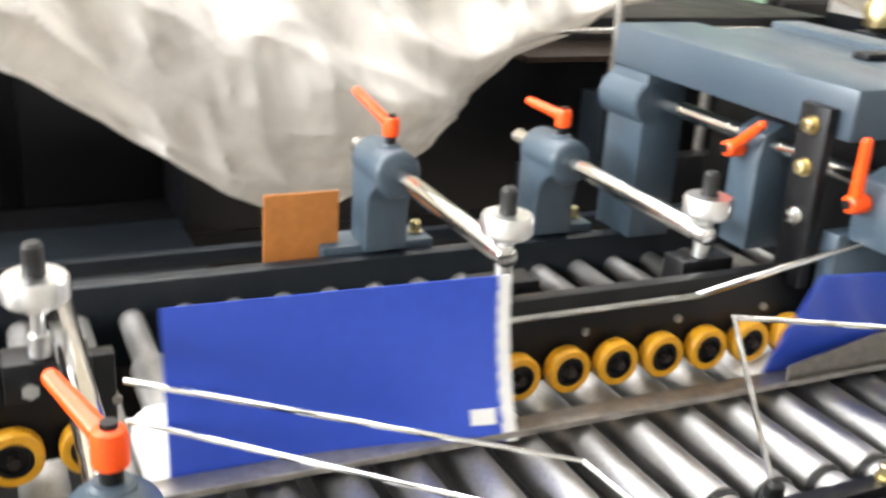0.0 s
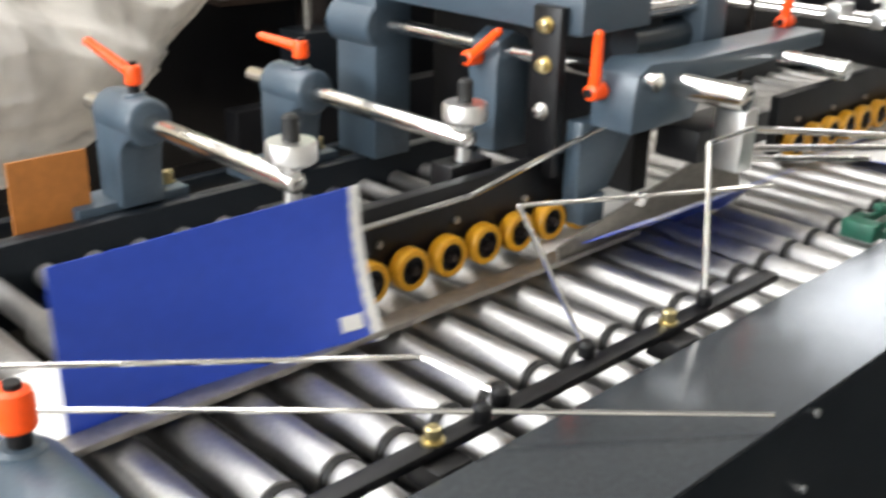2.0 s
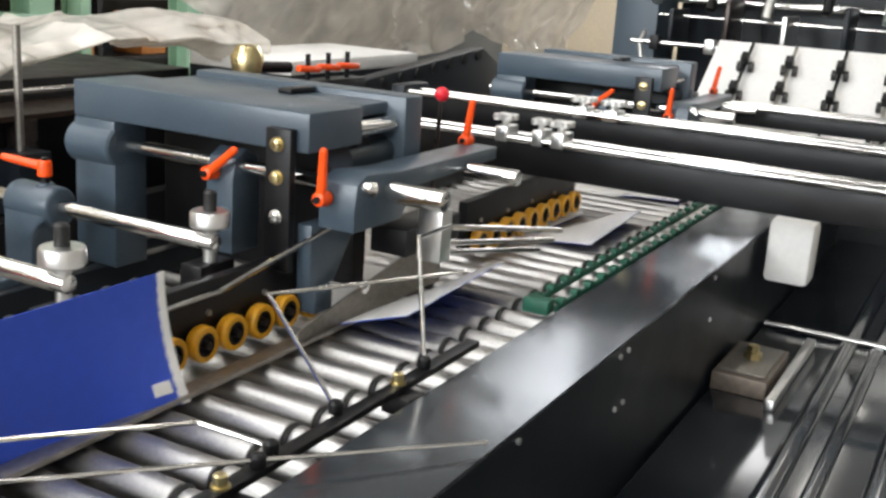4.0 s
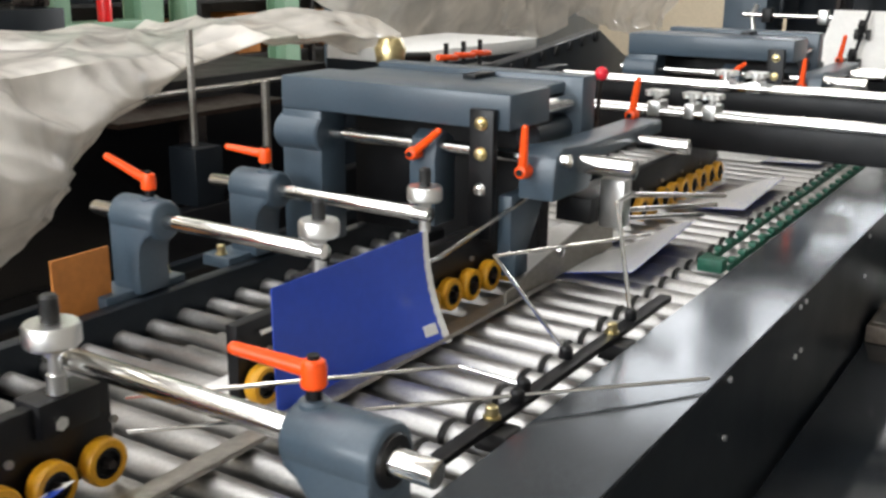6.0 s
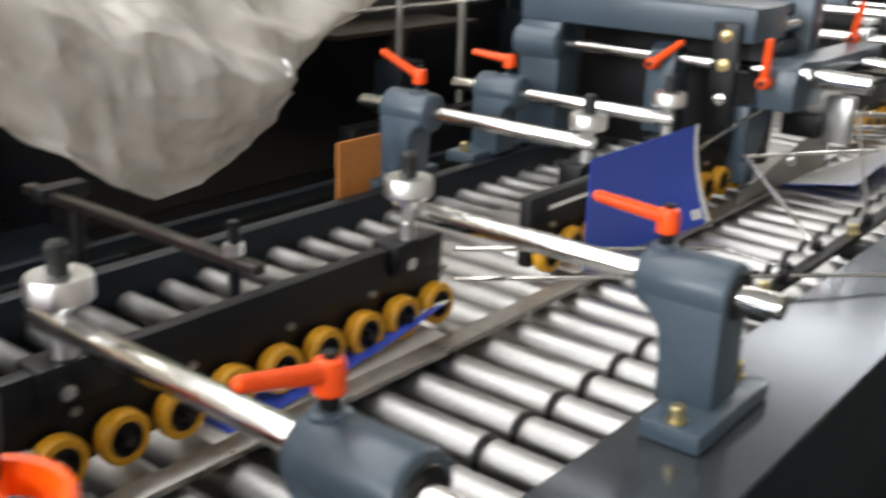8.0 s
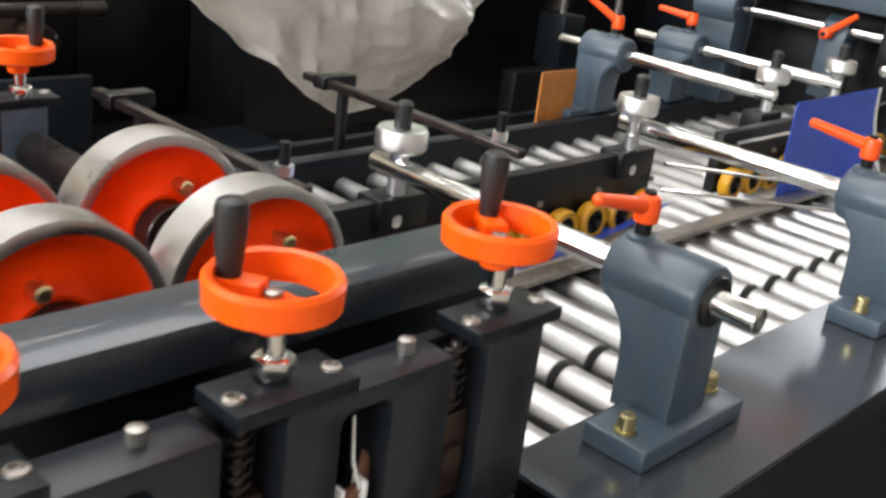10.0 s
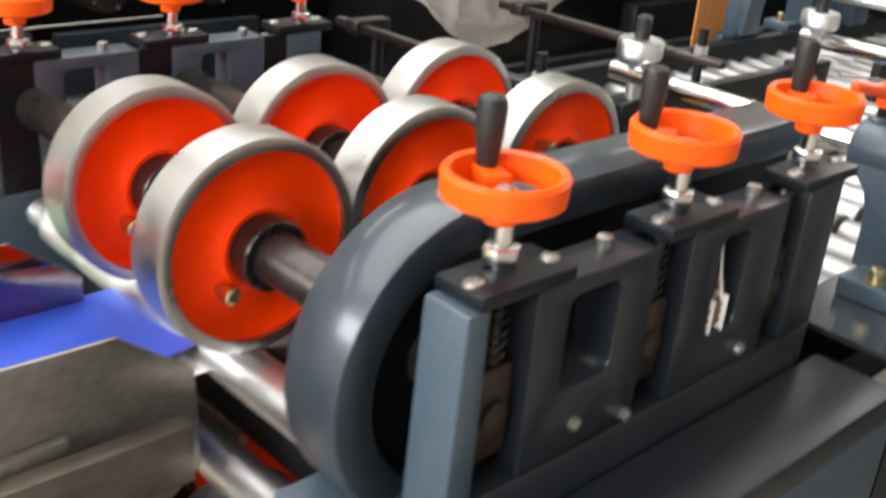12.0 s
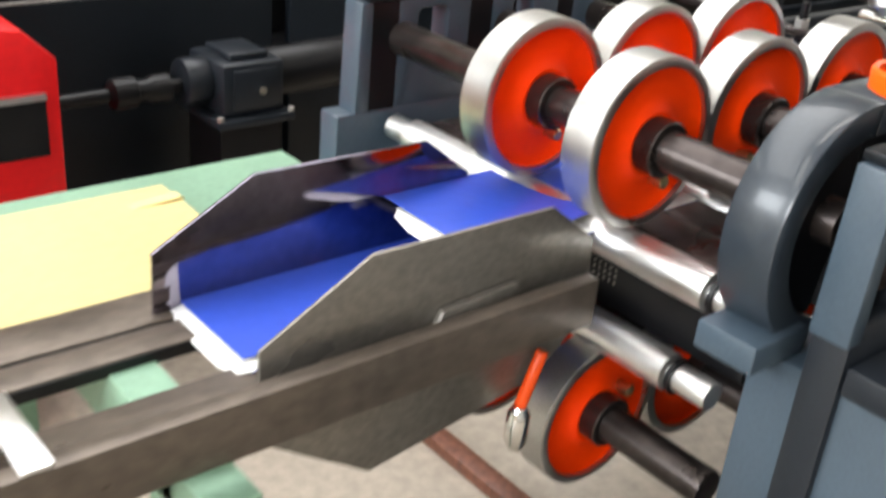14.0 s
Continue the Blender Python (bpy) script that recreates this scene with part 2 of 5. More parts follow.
def soften(bm, width=0.003, angle=0.6):
    """Breaks the sharp edges."""
    bmesh.ops.recalc_face_normals(bm, faces=bm.faces)
    edges = [e for e in bm.edges if len(e.link_faces) == 2 and e.calc_face_angle() > angle]
    bmesh.ops.bevel(bm, geom=edges, offset=width, segments=2, affect="EDGES", profile=0.5, clamp_overlap=True)
    return bm


def mesh_of(name, bm, material):
    bmesh.ops.recalc_face_normals(bm, faces=bm.faces)
    for f in bm.faces:
        f.smooth = True
    for e in bm.edges:
        e.smooth = len(e.link_faces) == 2 and e.calc_face_angle(4) < 0.62
    me = bpy.data.meshes.new(name)
    bm.to_mesh(me)
    bm.free()
    for one in material if isinstance(material, (list, tuple)) else (material,):
        me.materials.append(one)
    return me


BASES = {}


def part(name, bm, material, parent=None, label=""):
    """Links a bmesh as one mesh object under a thing or a part. Its numbers are the world's, where its thing was first set."""
    ob = new(name, mesh_of(name, bm, material) if isinstance(bm, bmesh.types.BMesh) else bm)
    if parent is not None:
        ob.parent = parent
        if parent.name in BASES:
            ob.matrix_parent_inverse = BASES[parent.name].inverted()
    if label:
        ob["label"] = label
    return ob


def thing(name, base, label, category, group="", kind=""):
    """An Empty at the base of a thing."""
    ob = new(name)
    ob.empty_display_size = 0.05
    ob.location = base
    BASES[ob.name] = Matrix.Translation(base)
    return tagged(ob, label, category, group, kind)


def single(name, bm, material, label, category, group="", kind=""):
    return tagged(part(name, bm, material), label, category, group, kind)


B = bmesh.new

# ---- the hall ----
tagged(part("floor", box(B(), -9, 15, -5, 9, -0.1, 0), CONCRETE), "pale worn concrete workshop floor", "floor", kind="structure")
roof = B()
ROOF = [(-6.0, 1.6, 1.4, 4.4), (9.6, 14.2, 1.8, 4.4)]
xs = [-9, -6.0, 1.6, 9.6, 14.2, 15]
for a, b in zip(xs, xs[1:]):
    opening = [r for r in ROOF if r[0] == a]
    if opening:
        box(roof, a, b, -5, opening[0][2], 5.2, 5.3)
        box(roof, a, b, opening[0][3], 9, 5.2, 5.3)
    else:
        box(roof, a, b, -5, 9, 5.2, 5.3)
tagged(part("ceiling", roof, CEIL), "grey sheet roof with long roof lights", "ceiling", kind="structure")
for a, b, lo, hi in ROOF:
    lamp = bpy.data.lights.new("roof_daylight", "AREA")
    lamp.shape, lamp.size, lamp.size_y, lamp.energy, lamp.color = "RECTANGLE", b - a, hi - lo, ROOFLIGHT * (b - a) * (hi - lo), (1.0, 0.985, 0.96)
    new("roof_daylight", lamp).matrix_world = pose((a + b) / 2, (lo + hi) / 2, 5.295)
tagged(part("wall_north", box(B(), -9, 15, 9, 9.2, 0, 5.2), WALL), "cream plaster wall behind the machines", "wall", kind="structure")


def windowed_wall(name, along, x, y, wide, sills):
    """A wall with a band of high windows cut through it."""
    bm = B()
    z0, z1 = 2.6, 4.7
    lo, hi = wide
    spans = [lo] + [v for s in sills for v in s] + [hi]

    def slab(a, b, c, d):
        if along == "x":
            box(bm, a, b, y, y + 0.2, c, d)
        else:
            box(bm, x, x + 0.2, a, b, c, d)

    slab(lo, hi, 0, z0)
    slab(lo, hi, z1, 5.2)
    for a, b in zip(spans[::2], spans[1::2]):
        slab(a, b, z0, z1)
    wall = tagged(part(name, bm, WALL), "cream plaster wall with high windows", "wall", kind="structure")
    for k, (a, b) in enumerate(sills):
        lamp = bpy.data.lights.new("window_daylight", "AREA")
        lamp.shape, lamp.size, lamp.size_y, lamp.energy, lamp.color = "RECTANGLE", b - a, z1 - z0, DAYLIGHT, (0.93, 0.97, 1.0)
        ob = new("window_daylight", lamp)
        into = 1 if x < 0 else -1
        c = (x + 0.1 + 0.09 * into, (a + b) / 2, (z0 + z1) / 2)
        ob.matrix_world = look(c, (c[0] + into, c[1], c[2] - 0.25))
        frame_bm = B()
        for s in (a, (a + b) / 2 - 0.02, b - 0.04):
            if along == "x":
                box(frame_bm, s, s + 0.04, y + 0.06, y + 0.12, z0, z1)
            else:
                box(frame_bm, x + 0.06, x + 0.12, s, s + 0.04, z0, z1)
        tagged(part(f"window_{k + (1 if x > 0 else 3)}", frame_bm, MINT), "high steel window frame", "window", kind="structure")
    return wall


windowed_wall("wall_east", "y", 15, 0, (-5, 9), [(0.6, 3.9)])
# the west windows are invented and unseen; they light faces towards -x
windowed_wall("wall_west", "y", -9.2, 0, (-5, 9), [(-3.5, 0.5), (1.5, 5.5)])
# never in view; its grey is set by how much light it throws back
tagged(part("wall_south", box(B(), -9, 15, -5.2, -5, 0, 5.2), DIMWALL), "plain grey painted wall", "wall", kind="structure")


def ceiling_light(x, y):
    t = thing("ceiling_light", (x, y, 4.6), "long white tube lamp hanging under the roof", "lamp", "tube lamps under the roof")
    part("housing", box(B(), x - 1.5, x + 1.5, y - 0.12, y + 0.12, 4.66, 4.74, 0.01), WHITE, t)
    part("diffuser", box(B(), x - 1.48, x + 1.48, y - 0.10, y + 0.10, 4.62, 4.659), TUBE, t, "glowing white diffuser")
    for s in (-1.2, 1.2):
        part("hanger", cyl(B(), (x + s, y, 4.74), (x + s, y, 5.2), 0.008, seg=8), BLACK, t)


for lx in (-4.5, -0.5, 3.5, 7.5, 11.5):
    for ly in (-2.2, 0.8, 5.2):
        ceiling_light(lx, ly)

# ---- roller conveyor ----
PITCH = 0.0715
RX = [0.258 + PITCH * k for k in range(-12, 36)]
conveyor = thing("roller_conveyor", (0.9, 0.36, 0), "long steel roller conveyor with a dark sheet-metal side deck", "conveyor")
deck = B()
box(deck, -0.70, 3.6, -0.168, -0.012, 0.909, 0.915)
part("deck", deck, DECK, conveyor, "dark shiny sheet-steel deck")
front = B()
box(front, -0.70, 3.6, -0.168, -0.153, 0.42, 0.9085)
box(front, -0.70, 3.6, -0.153, -0.03, 0.42, 0.44)
part("front_panel", front, PANEL, conveyor, "dark navy front panel")
for sx in (0.75, 1.15, 1.19, 1.75, 2.3):
    for sz in (0.895, 0.80):
        part("panel_screw", cyl(B(), (sx, -0.168, sz), (sx, -0.172, sz), 0.005, seg=10), ALU, conveyor)
rail = soften(box(B(), -0.70, 3.6, 0.752, 0.782, 0.80, 0.925), 0.003)
part("far_rail", rail, NAVY, conveyor)
part("inner_rail", box(B(), -0.70, 3.6, -0.035, -0.013, 0.80, 0.905), NAVY, conveyor)
# black sheet added for the dark void seen between the rollers
part("void_shade_tray", box(B(), -0.70, 3.6, -0.01, 0.75, 0.70, 0.71), BLACK, conveyor)
for lx in (-0.4, 0.9, 2.2, 3.4):
    leg = B()
    box(leg, lx, lx + 0.08, 0.70, 0.78, 0, 0.80, 0.004)
    part("leg", leg, NAVY, conveyor)
    leg = B()
    box(leg, lx, lx + 0.08, -0.155, -0.08, 0, 0.42, 0.004)
    part("leg", leg, NAVY, conveyor)
ALONG_Y = Matrix.Rotation(radians(-90), 4, "X")
roller_mesh = mesh_of("roller", lathe(B(), [(-0.012, 0.012), (-0.012, 0.0225), (0.085, 0.0225), (0.095, 0.0225), (0.098, 0.0205), (0.104, 0.0205), (0.107, 0.0250), (0.595, 0.0250), (0.606, 0.0175), (0.751, 0.0175), (0.751, 0.008)], ALONG_Y, 24), ZINC)
ring_mesh = mesh_of("drive_ring", lathe(B(), [(0.0965, 0.0195), (0.0965, 0.0235), (0.101, 0.0262), (0.1055, 0.0235), (0.1055, 0.0195)], ALONG_Y, 24), RUBBER)
for x in RX:
    r = part("roller", roller_mesh, None, conveyor)
    r.location = (x, 0, 0.870)
    ring = part("drive_ring", ring_mesh, None, r, "black rubber drive ring")
hold = thing("guide_strip", (0.16, 0.275, 0.9), "long thin steel strip lying along the rollers", "guide strip")
part("strip", soften(box(B(), -0.70, 1.02, 0.2582, 0.293, 0.9005, 0.9035), 0.0008), STEEL, hold)
part("lip", soften(box(B(), -0.70, 1.02, 0.2555, 0.258, 0.9005, 0.9085), 0.0008), STEEL, hold)

# ---- rods, clamps and knobs over the conveyor ----


def clamp_lever(owner, x, y, z, turn, rise=12, face=False):
    """An orange ratchet lever: a barrel on a short stud and a tapered arm with a rounded end. turn: the arm's way in plan; on the face of
    a block (face) the stud points along -x, and turn lifts the arm from level."""
    if face:
        c, s = math.cos(radians(turn)), math.sin(radians(turn))
        ax, az = Vector((0, -c, s)), Vector((-1, 0, 0))
        m = Matrix((ax, az.cross(ax), az)).transposed().to_4x4()
    else:
        m = Matrix.Rotation(radians(turn), 4, "Z")
    m = Matrix.Translation((x, y, z)) @ m
    bm = lathe(B(), [(-0.012, 0.011), (-0.010, 0.0125), (0.008, 0.0125), (0.014, 0.011), (0.016, 0.008)], Matrix.Identity(4), 18)
    d = Vector((math.cos(radians(rise)), 0, math.sin(radians(rise))))
    a = Vector((0.004, 0, 0.005))
    b = a + 0.074 * d
    cyl(bm, a, b, 0.0085, 0.0065, 14)
    ball(bm, b, 0.0066, 12)
    bmesh.ops.transform(bm, matrix=m, verts=bm.verts)
    lever = part("clamp_lever", bm, ORANGE, owner, "bright orange clamp lever")
    part("stud", cyl(B(), m @ Vector((0, 0, -0.030)), m @ Vector((0, 0, -0.008)), 0.008, seg=14), BLACK, lever)
    part("cap_screw", cyl(B(), m @ Vector((0, 0, 0.016)), m @ Vector((0, 0, 0.020)), 0.006, seg=12), BLACK, lever)
    return lever


def support_knob(owner, x, y):
    """A turned knob on a threaded stud through the rod's end, with the block that carries the wheel bar."""
    bm = B()
    m = Matrix.Translation((x, y, 0))
    lathe(bm, [(1.072, 0.011), (1.080, 0.013), (1.083, 0.028), (1.087, 0.0315), (1.106, 0.0315), (1.110, 0.029), (1.110, 0.010)], m, 28)
    knob = part("knob", bm, ALU, owner, "turned aluminium adjusting knob")
    stud = B()
    lathe(stud, [(1.105, 0.010), (1.108, 0.0105), (1.138, 0.0105), (1.142, 0.007)], m, 16)
    part("knob_stud", stud, RUBBER, knob)
    stem = B()
    cyl(stem, (x, y, 1.028), (x, y, 1.050), 0.011, seg=16)
    cyl(stem, (x, y, 1.010), (x, y, 1.075), 0.0075, seg=14)
    part("stem", stem, ALU, owner)
    block = soften(box(B(), x - 0.035, x + 0.045, y - 0.013, y + 0.030, 0.985, 1.026), 0.002)
    part("carrier_block", block, BLACK, owner)
    part("carrier_bolt", cyl(B(), (x - 0.012, y - 0.020, 1.0), (x - 0.012, y - 0.012, 1.0), 0.009, seg=6), CHROME, owner)


def rod_bracket(x, side, turn, label, rod_tip, rod_tail, knob_off=0.003, rise=12):
    """A cast post on the side frame: round head gripping a cross rod, waisted post, bolted foot. side: 1 on the near frame, -1 on the far one."""
    y = -0.02 if side == 1 else 0.765
    t = thing("rod_bracket", (x, y - 0.04 * side, 0.915), label, "rod bracket", "cast brackets holding the cross rods")

    def yy(v):
        return y + side * v

    bm = B()
    m = Matrix.Translation((x, yy(-0.068), 1.06)) @ (ALONG_Y if side == 1 else Matrix.Rotation(radians(90), 4, "X"))
    lathe(bm, [(0, 0.033), (0.002, 0.036), (0.100, 0.036), (0.106, 0.033), (0.108, 0.026)], m, 32)
    web = [(-0.0665, 1.062), (0.034, 1.062), (0.033, 1.040), (0.018, 1.031), (0.007, 1.018), (0.002, 1.000), (0.0, 0.975), (0.0, 0.930), (-0.0665, 0.930)]
    one = [bm.verts.new((x - 0.034, yy(u), v)) for u, v in web]
    two = [bm.verts.new((x + 0.034, yy(u), v)) for u, v in web]
    bm.faces.new(one)
    bm.faces.new(two[::-1])
    for k in range(len(web)):
        n = (k + 1) % len(web)
        bm.faces.new((one[k], two[k], two[n], one[n]))
    soften(bm, 0.003)
    lathe(bm, [(1.085, 0.017), (1.096, 0.016), (1.0985, 0.013)], Matrix.Translation((x, yy(0.02) if side == 1 else yy(0.0), 0)), 20)
    part("casting", bm, PAINT, t)
    foot = soften(box(B(), x - 0.095, x + 0.085, min(yy(-0.085), yy(-0.015)), max(yy(-0.085), yy(-0.015)), 0.9155, 0.938), 0.003)
    part("foot", foot, PAINT, t)
    for s in (-0.078, 0.068):
        part("foot_bolt", lathe(B(), [(0.938, 0.011), (0.941, 0.011), (0.941, 0.0085), (0.955, 0.0085), (0.957, 0.007)], Matrix.Translation((x + s, yy(-0.05), 0)), 12), BRASS, t, "brass-coloured hex bolt")
    part("rod_collar", lathe(B(), [(-0.004, 0.0145), (-0.004, 0.0245), (-0.0003, 0.0265), (-0.0003, 0.0145)], m, 24, True), BLACK, t, "black seal collar")
    rod = B()
    cyl(rod, (x, rod_tip, 1.06), (x, rod_tail, 1.06), 0.0135, seg=28)
    part("rod", soften(rod, 0.0015, 1.0), CHROME, t, "polished chrome cross rod")
    clamp_lever(t, x, yy(0.02) if side == 1 else yy(0.0), 1.122, turn, rise)
    support_knob(t, x + knob_off, 0.348 if side == 1 else 0.40)
    return t


rod_bracket(0.0, 1, 112, "grey-blue cast bracket with orange lever and chrome rod", 0.385, -0.137, -0.022)
rod_bracket(-0.515, 1, 176, "grey-blue cast bracket with red-orange lever and chrome rod", 0.385, -0.137)
rod_bracket(0.495, -1, 120, "grey-blue cast bracket on the far rail with orange lever", 0.385, 0.905, rise=31)
rod_bracket(0.785, -1, 106, "grey-blue cast bracket on the far rail with red lever", 0.385, 0.905, rise=7)


def wheel_bar(x0, x1, first, count, step, y=0.340, label="black bar carrying a row of amber wheels"):
    t = thing("wheel_bar", ((x0 + x1) / 2, y + 0.01, 0.905), label, "wheel bar", "bars of pressing wheels")
    bm = B()
    box(bm, x0, x1, y + 0.004, y + 0.024, 0.914, 1.022)
    part("bar", soften(bm, 0.002), BLACK, t)
    for k in range(count):
        wx = first + step * k
        w = part("wheel", lathe(B(), [(-0.010, 0.021), (-0.010, 0.0265), (-0.007, 0.0285), (0.007, 0.0285), (0.010, 0.0265), (0.010, 0.019), (-0.010, 0.019)], Matrix.Translation((wx, y - 0.012, 0.934)) @ ALONG_Y, 26, True), YELLOW, t)
        hub = lathe(B(), [(-0.004, 0.007), (-0.004, 0.014), (-0.009, 0.015), (-0.009, 0.0185), (0.0095, 0.0188), (0.013, 0.01)], Matrix.Translation((wx, y - 0.012, 0.934)) @ ALONG_Y, 20)
        part("hub", hub, BLACK, w, "black wheel hub")
        axle = cyl(B(), (wx, y - 0.028, 0.934), (wx, y + 0.006, 0.934), 0.006, seg=10)
        part("axle_bolt", axle, SHAFT, t)
        if k % 2 == 0:
            part("bar_screw", cyl(B(), (wx + 0.03, y - 0.001, 0.972), (wx + 0.03, y + 0.005, 0.972), 0.005, seg=8), STEEL, t)
    return t


wheel_bar(-0.69, 0.045, 0.015 - 0.0695 * 10, 11, 0.0695)
wheel_bar(0.255, 1.02, 0.285, 11, 0.0675)
wheel_bar(1.50, 2.12, 1.54, 9, 0.0675, y=0.31)

# ---- wire guides on their near bar ----
guide = thing("wire_guide_bar", (0.55, 0.02, 0.915), "black flat bar carrying bent steel wires over the rollers", "wire guide")
part("bar", soften(box(B(), 0.20, 0.985, 0.012, 0.034, 0.917, 0.928), 0.0015), BLACK, guide)
for bx in (0.376, 0.752):
    part("bar_foot", soften(box(B(), bx - 0.022, bx + 0.022, -0.010, 0.036, 0.890, 0.9165), 0.002), BLACK, guide)
    part("bar_bolt", lathe(B(), [(0.928, 0.012), (0.931, 0.012), (0.931, 0.0085), (0.943, 0.0085), (0.945, 0.006)], Matrix.Translation((bx, 0.023, 0)), 12), BRASS, guide, "brass-coloured bolt")
for bx, by in ((0.438, 0.020), (0.474, 0.030), (0.617, 0.036), (0.828, 0.024)):
    part("wire_clamp", soften(lathe(B(), [(0.928, 0.010), (0.942, 0.010), (0.946, 0.006)], Matrix.Translation((bx, by, 0)), 12), 0.001), BLACK, guide)
part("wire", wire(B(), [(0.474, 0.030, 0.937), (0.448, 0.118, 0.953), (0.05, 0.325, 1.0)], 0.0030), CHROME, guide)
part("wire", wire(B(), [(0.66, -0.165, 0.927), (0.438, 0.020, 0.937), (0.05, 0.325, 0.957)], 0.0030), CHROME, guide)
part("wire", wire(B(), [(0.617, 0.036, 0.934), (0.673, 0.193, 1.044), (1.10, 0.10, 1.0)], 0.0032), CHROME, guide)
part("wire", wire(B(), [(0.828, 0.024, 0.934), (0.905, 0.090, 1.10), (1.10, 0.14, 1.075)], 0.0036), CHROME, guide)
arm = thing("guide_rod", (0.66, 0.31, 0.9), "thin bent steel rod along the wheel bar", "guide rod")
part("rod", wire(B(), [(0.29, 0.3365, 1.003), (0.74, 0.3365, 1.003), (0.97, 0.288, 1.075)], 0.0042, 10), CHROME, arm)

# ---- portal over the conveyor ----
portal = thing("portal_frame", (1.0, 0.55, 0.915), "grey-blue cast portal bridging the conveyor", "machine frame")
bm = B()
box(bm, 0.905, 1.06, 0.30, 0.825, 1.198, 1.263)
box(bm, 0.905, 0.985, 0.725, 0.825, 0.926, 1.198)
soften(bm, 0.004)
part("front_beam", bm, PAINT, portal)
part("rod_boss", lathe(B(), [(0, 0.034), (0.004, 0.038), (0.105, 0.038), (0.11, 0.034)], Matrix.Translation((0.925, 0.725, 1.15)) @ ALONG_Y, 28), PAINT, portal)
bm = B()
box(bm, 1.20, 1.262, 0.30, 0.80, 1.10, 1.268)
box(bm, 1.20, 1.262, 0.715, 0.80, 0.926, 1.10)
part("back_beam", soften(bm, 0.004), PAINT, portal)
part("top_cover", soften(box(B(), 1.04, 1.22, 0.34, 0.80, 1.235, 1.256), 0.003), PAINT, portal)
part("tie_rod", cyl(B(), (1.06, 0.325, 1.218), (1.20, 0.325, 1.218), 0.015, seg=20), CHROME, portal)
part("inner_tube", cyl(B(), (1.06, 0.345, 1.165), (1.20, 0.345, 1.165), 0.026, seg=20), SLATE, portal)
part("cross_rod", cyl(B(), (0.945, 0.20, 1.150), (0.945, 0.86, 1.150), 0.0125, seg=24), CHROME, portal, "polished chrome cross rod")
# solid black block standing in for the shade between the two beams
part("cavity_shade_block", box(B(), 1.09, 1.13, 0.33, 0.78, 0.93, 1.20), BLACK, portal)
bm = prism(B(), [(0.915, 1.13), (0.922, 1.165), (0.95, 1.180), (0.98, 1.165), (0.988, 1.13), (0.988, 1.0), (0.915, 1.0)], 0.462, 0.520)
part("clamp_block", soften(bm, 0.003), PAINT, portal)
part("bolt_plate", soften(box(B(), 0.886, 0.9035, 0.322, 0.372, 1.00, 1.236), 0.003), BLACK, portal)
FACING = Matrix.Rotation(radians(-90), 4, "Y")
for bz in (1.211, 1.157, 1.092):
    part("plate_bolt", lathe(B(), [(0, 0.0125), (0.003, 0.0125), (0.003, 0.009), (0.011, 0.009), (0.012, 0.006)], Matrix.Translation((0.886, 0.346, bz)) @ FACING, 12), BRASS if bz > 1.1 else CHROME, portal, "bright hex bolt")
bm = prism(B(), [(0.915, 1.12), (0.922, 1.158), (0.95, 1.172), (1.05, 1.165), (1.42, 1.165), (1.42, 1.14), (1.10, 1.13), (1.06, 1.08), (0.915, 1.08)], 0.215, 0.285)
part("lower_leg", soften(prism(B(), [(0.915, 1.0795), (1.055, 1.0795), (1.02, 1.02), (0.985, 0.97), (0.915, 0.97)], 0.297, 0.325), 0.003), PAINT, portal)
part("arm_block", soften(bm, 0.003), PAINT, portal)
part("arm_shoe", soften(box(B(), 0.925, 0.975, 0.292, 0.333, 0.925, 0.9695), 0.003), PAINT, portal)
part("shoe_bolt", lathe(B(), [(0, 0.011), (0.006, 0.011), (0.008, 0.006)], Matrix.Translation((0.95, 0.215, 0.985)) @ Matrix.Rotation(radians(90), 4, "X"), 12), CHROME, portal)
part("arm_roller", lathe(B(), [(0, 0.015), (0.002, 0.018), (0.108, 0.018), (0.110, 0.015)], Matrix.Translation((1.015, 0.105, 1.135)) @ ALONG_Y, 24), CHROME, portal)
part("arm_roller", lathe(B(), [(0, 0.013), (0.002, 0.015), (0.108, 0.015), (0.110, 0.013)], Matrix.Translation((1.29, 0.105, 1.135)) @ ALONG_Y, 24), CHROME, portal)
clamp_lever(portal, 0.903, 0.500, 1.140, 38, 6, True)
clamp_lever(portal, 0.903, 0.268, 1.132, 86, 4, True)
clamp_lever(portal, 1.40, 0.275, 1.172, 80, 4, True)
part("small_handle", soften(box(B(), 1.12, 1.20, 0.50, 0.53, 1.2565, 1.266), 0.002), BLACK, portal)
tan = B()
prism(tan, [(0.84, 0.905), (1.30, 0.905), (1.30, 0.985), (1.24, 1.0), (0.84, 0.925)], 0.262, 0.266)
single("folding_plate", tan, DULL, "tan sheet-metal folding plate standing on edge", "folding plate")
single("backing_card", box(B(), 0.315, 0.43, 0.800, 0.804, 0.88, 1.02), CARD, "orange-brown card standing against the far bracket", "card")

# ---- press station ----
PX = [-1.200, -0.998, -0.795]      # the three shafts
PZ, PR = 1.013, 0.102


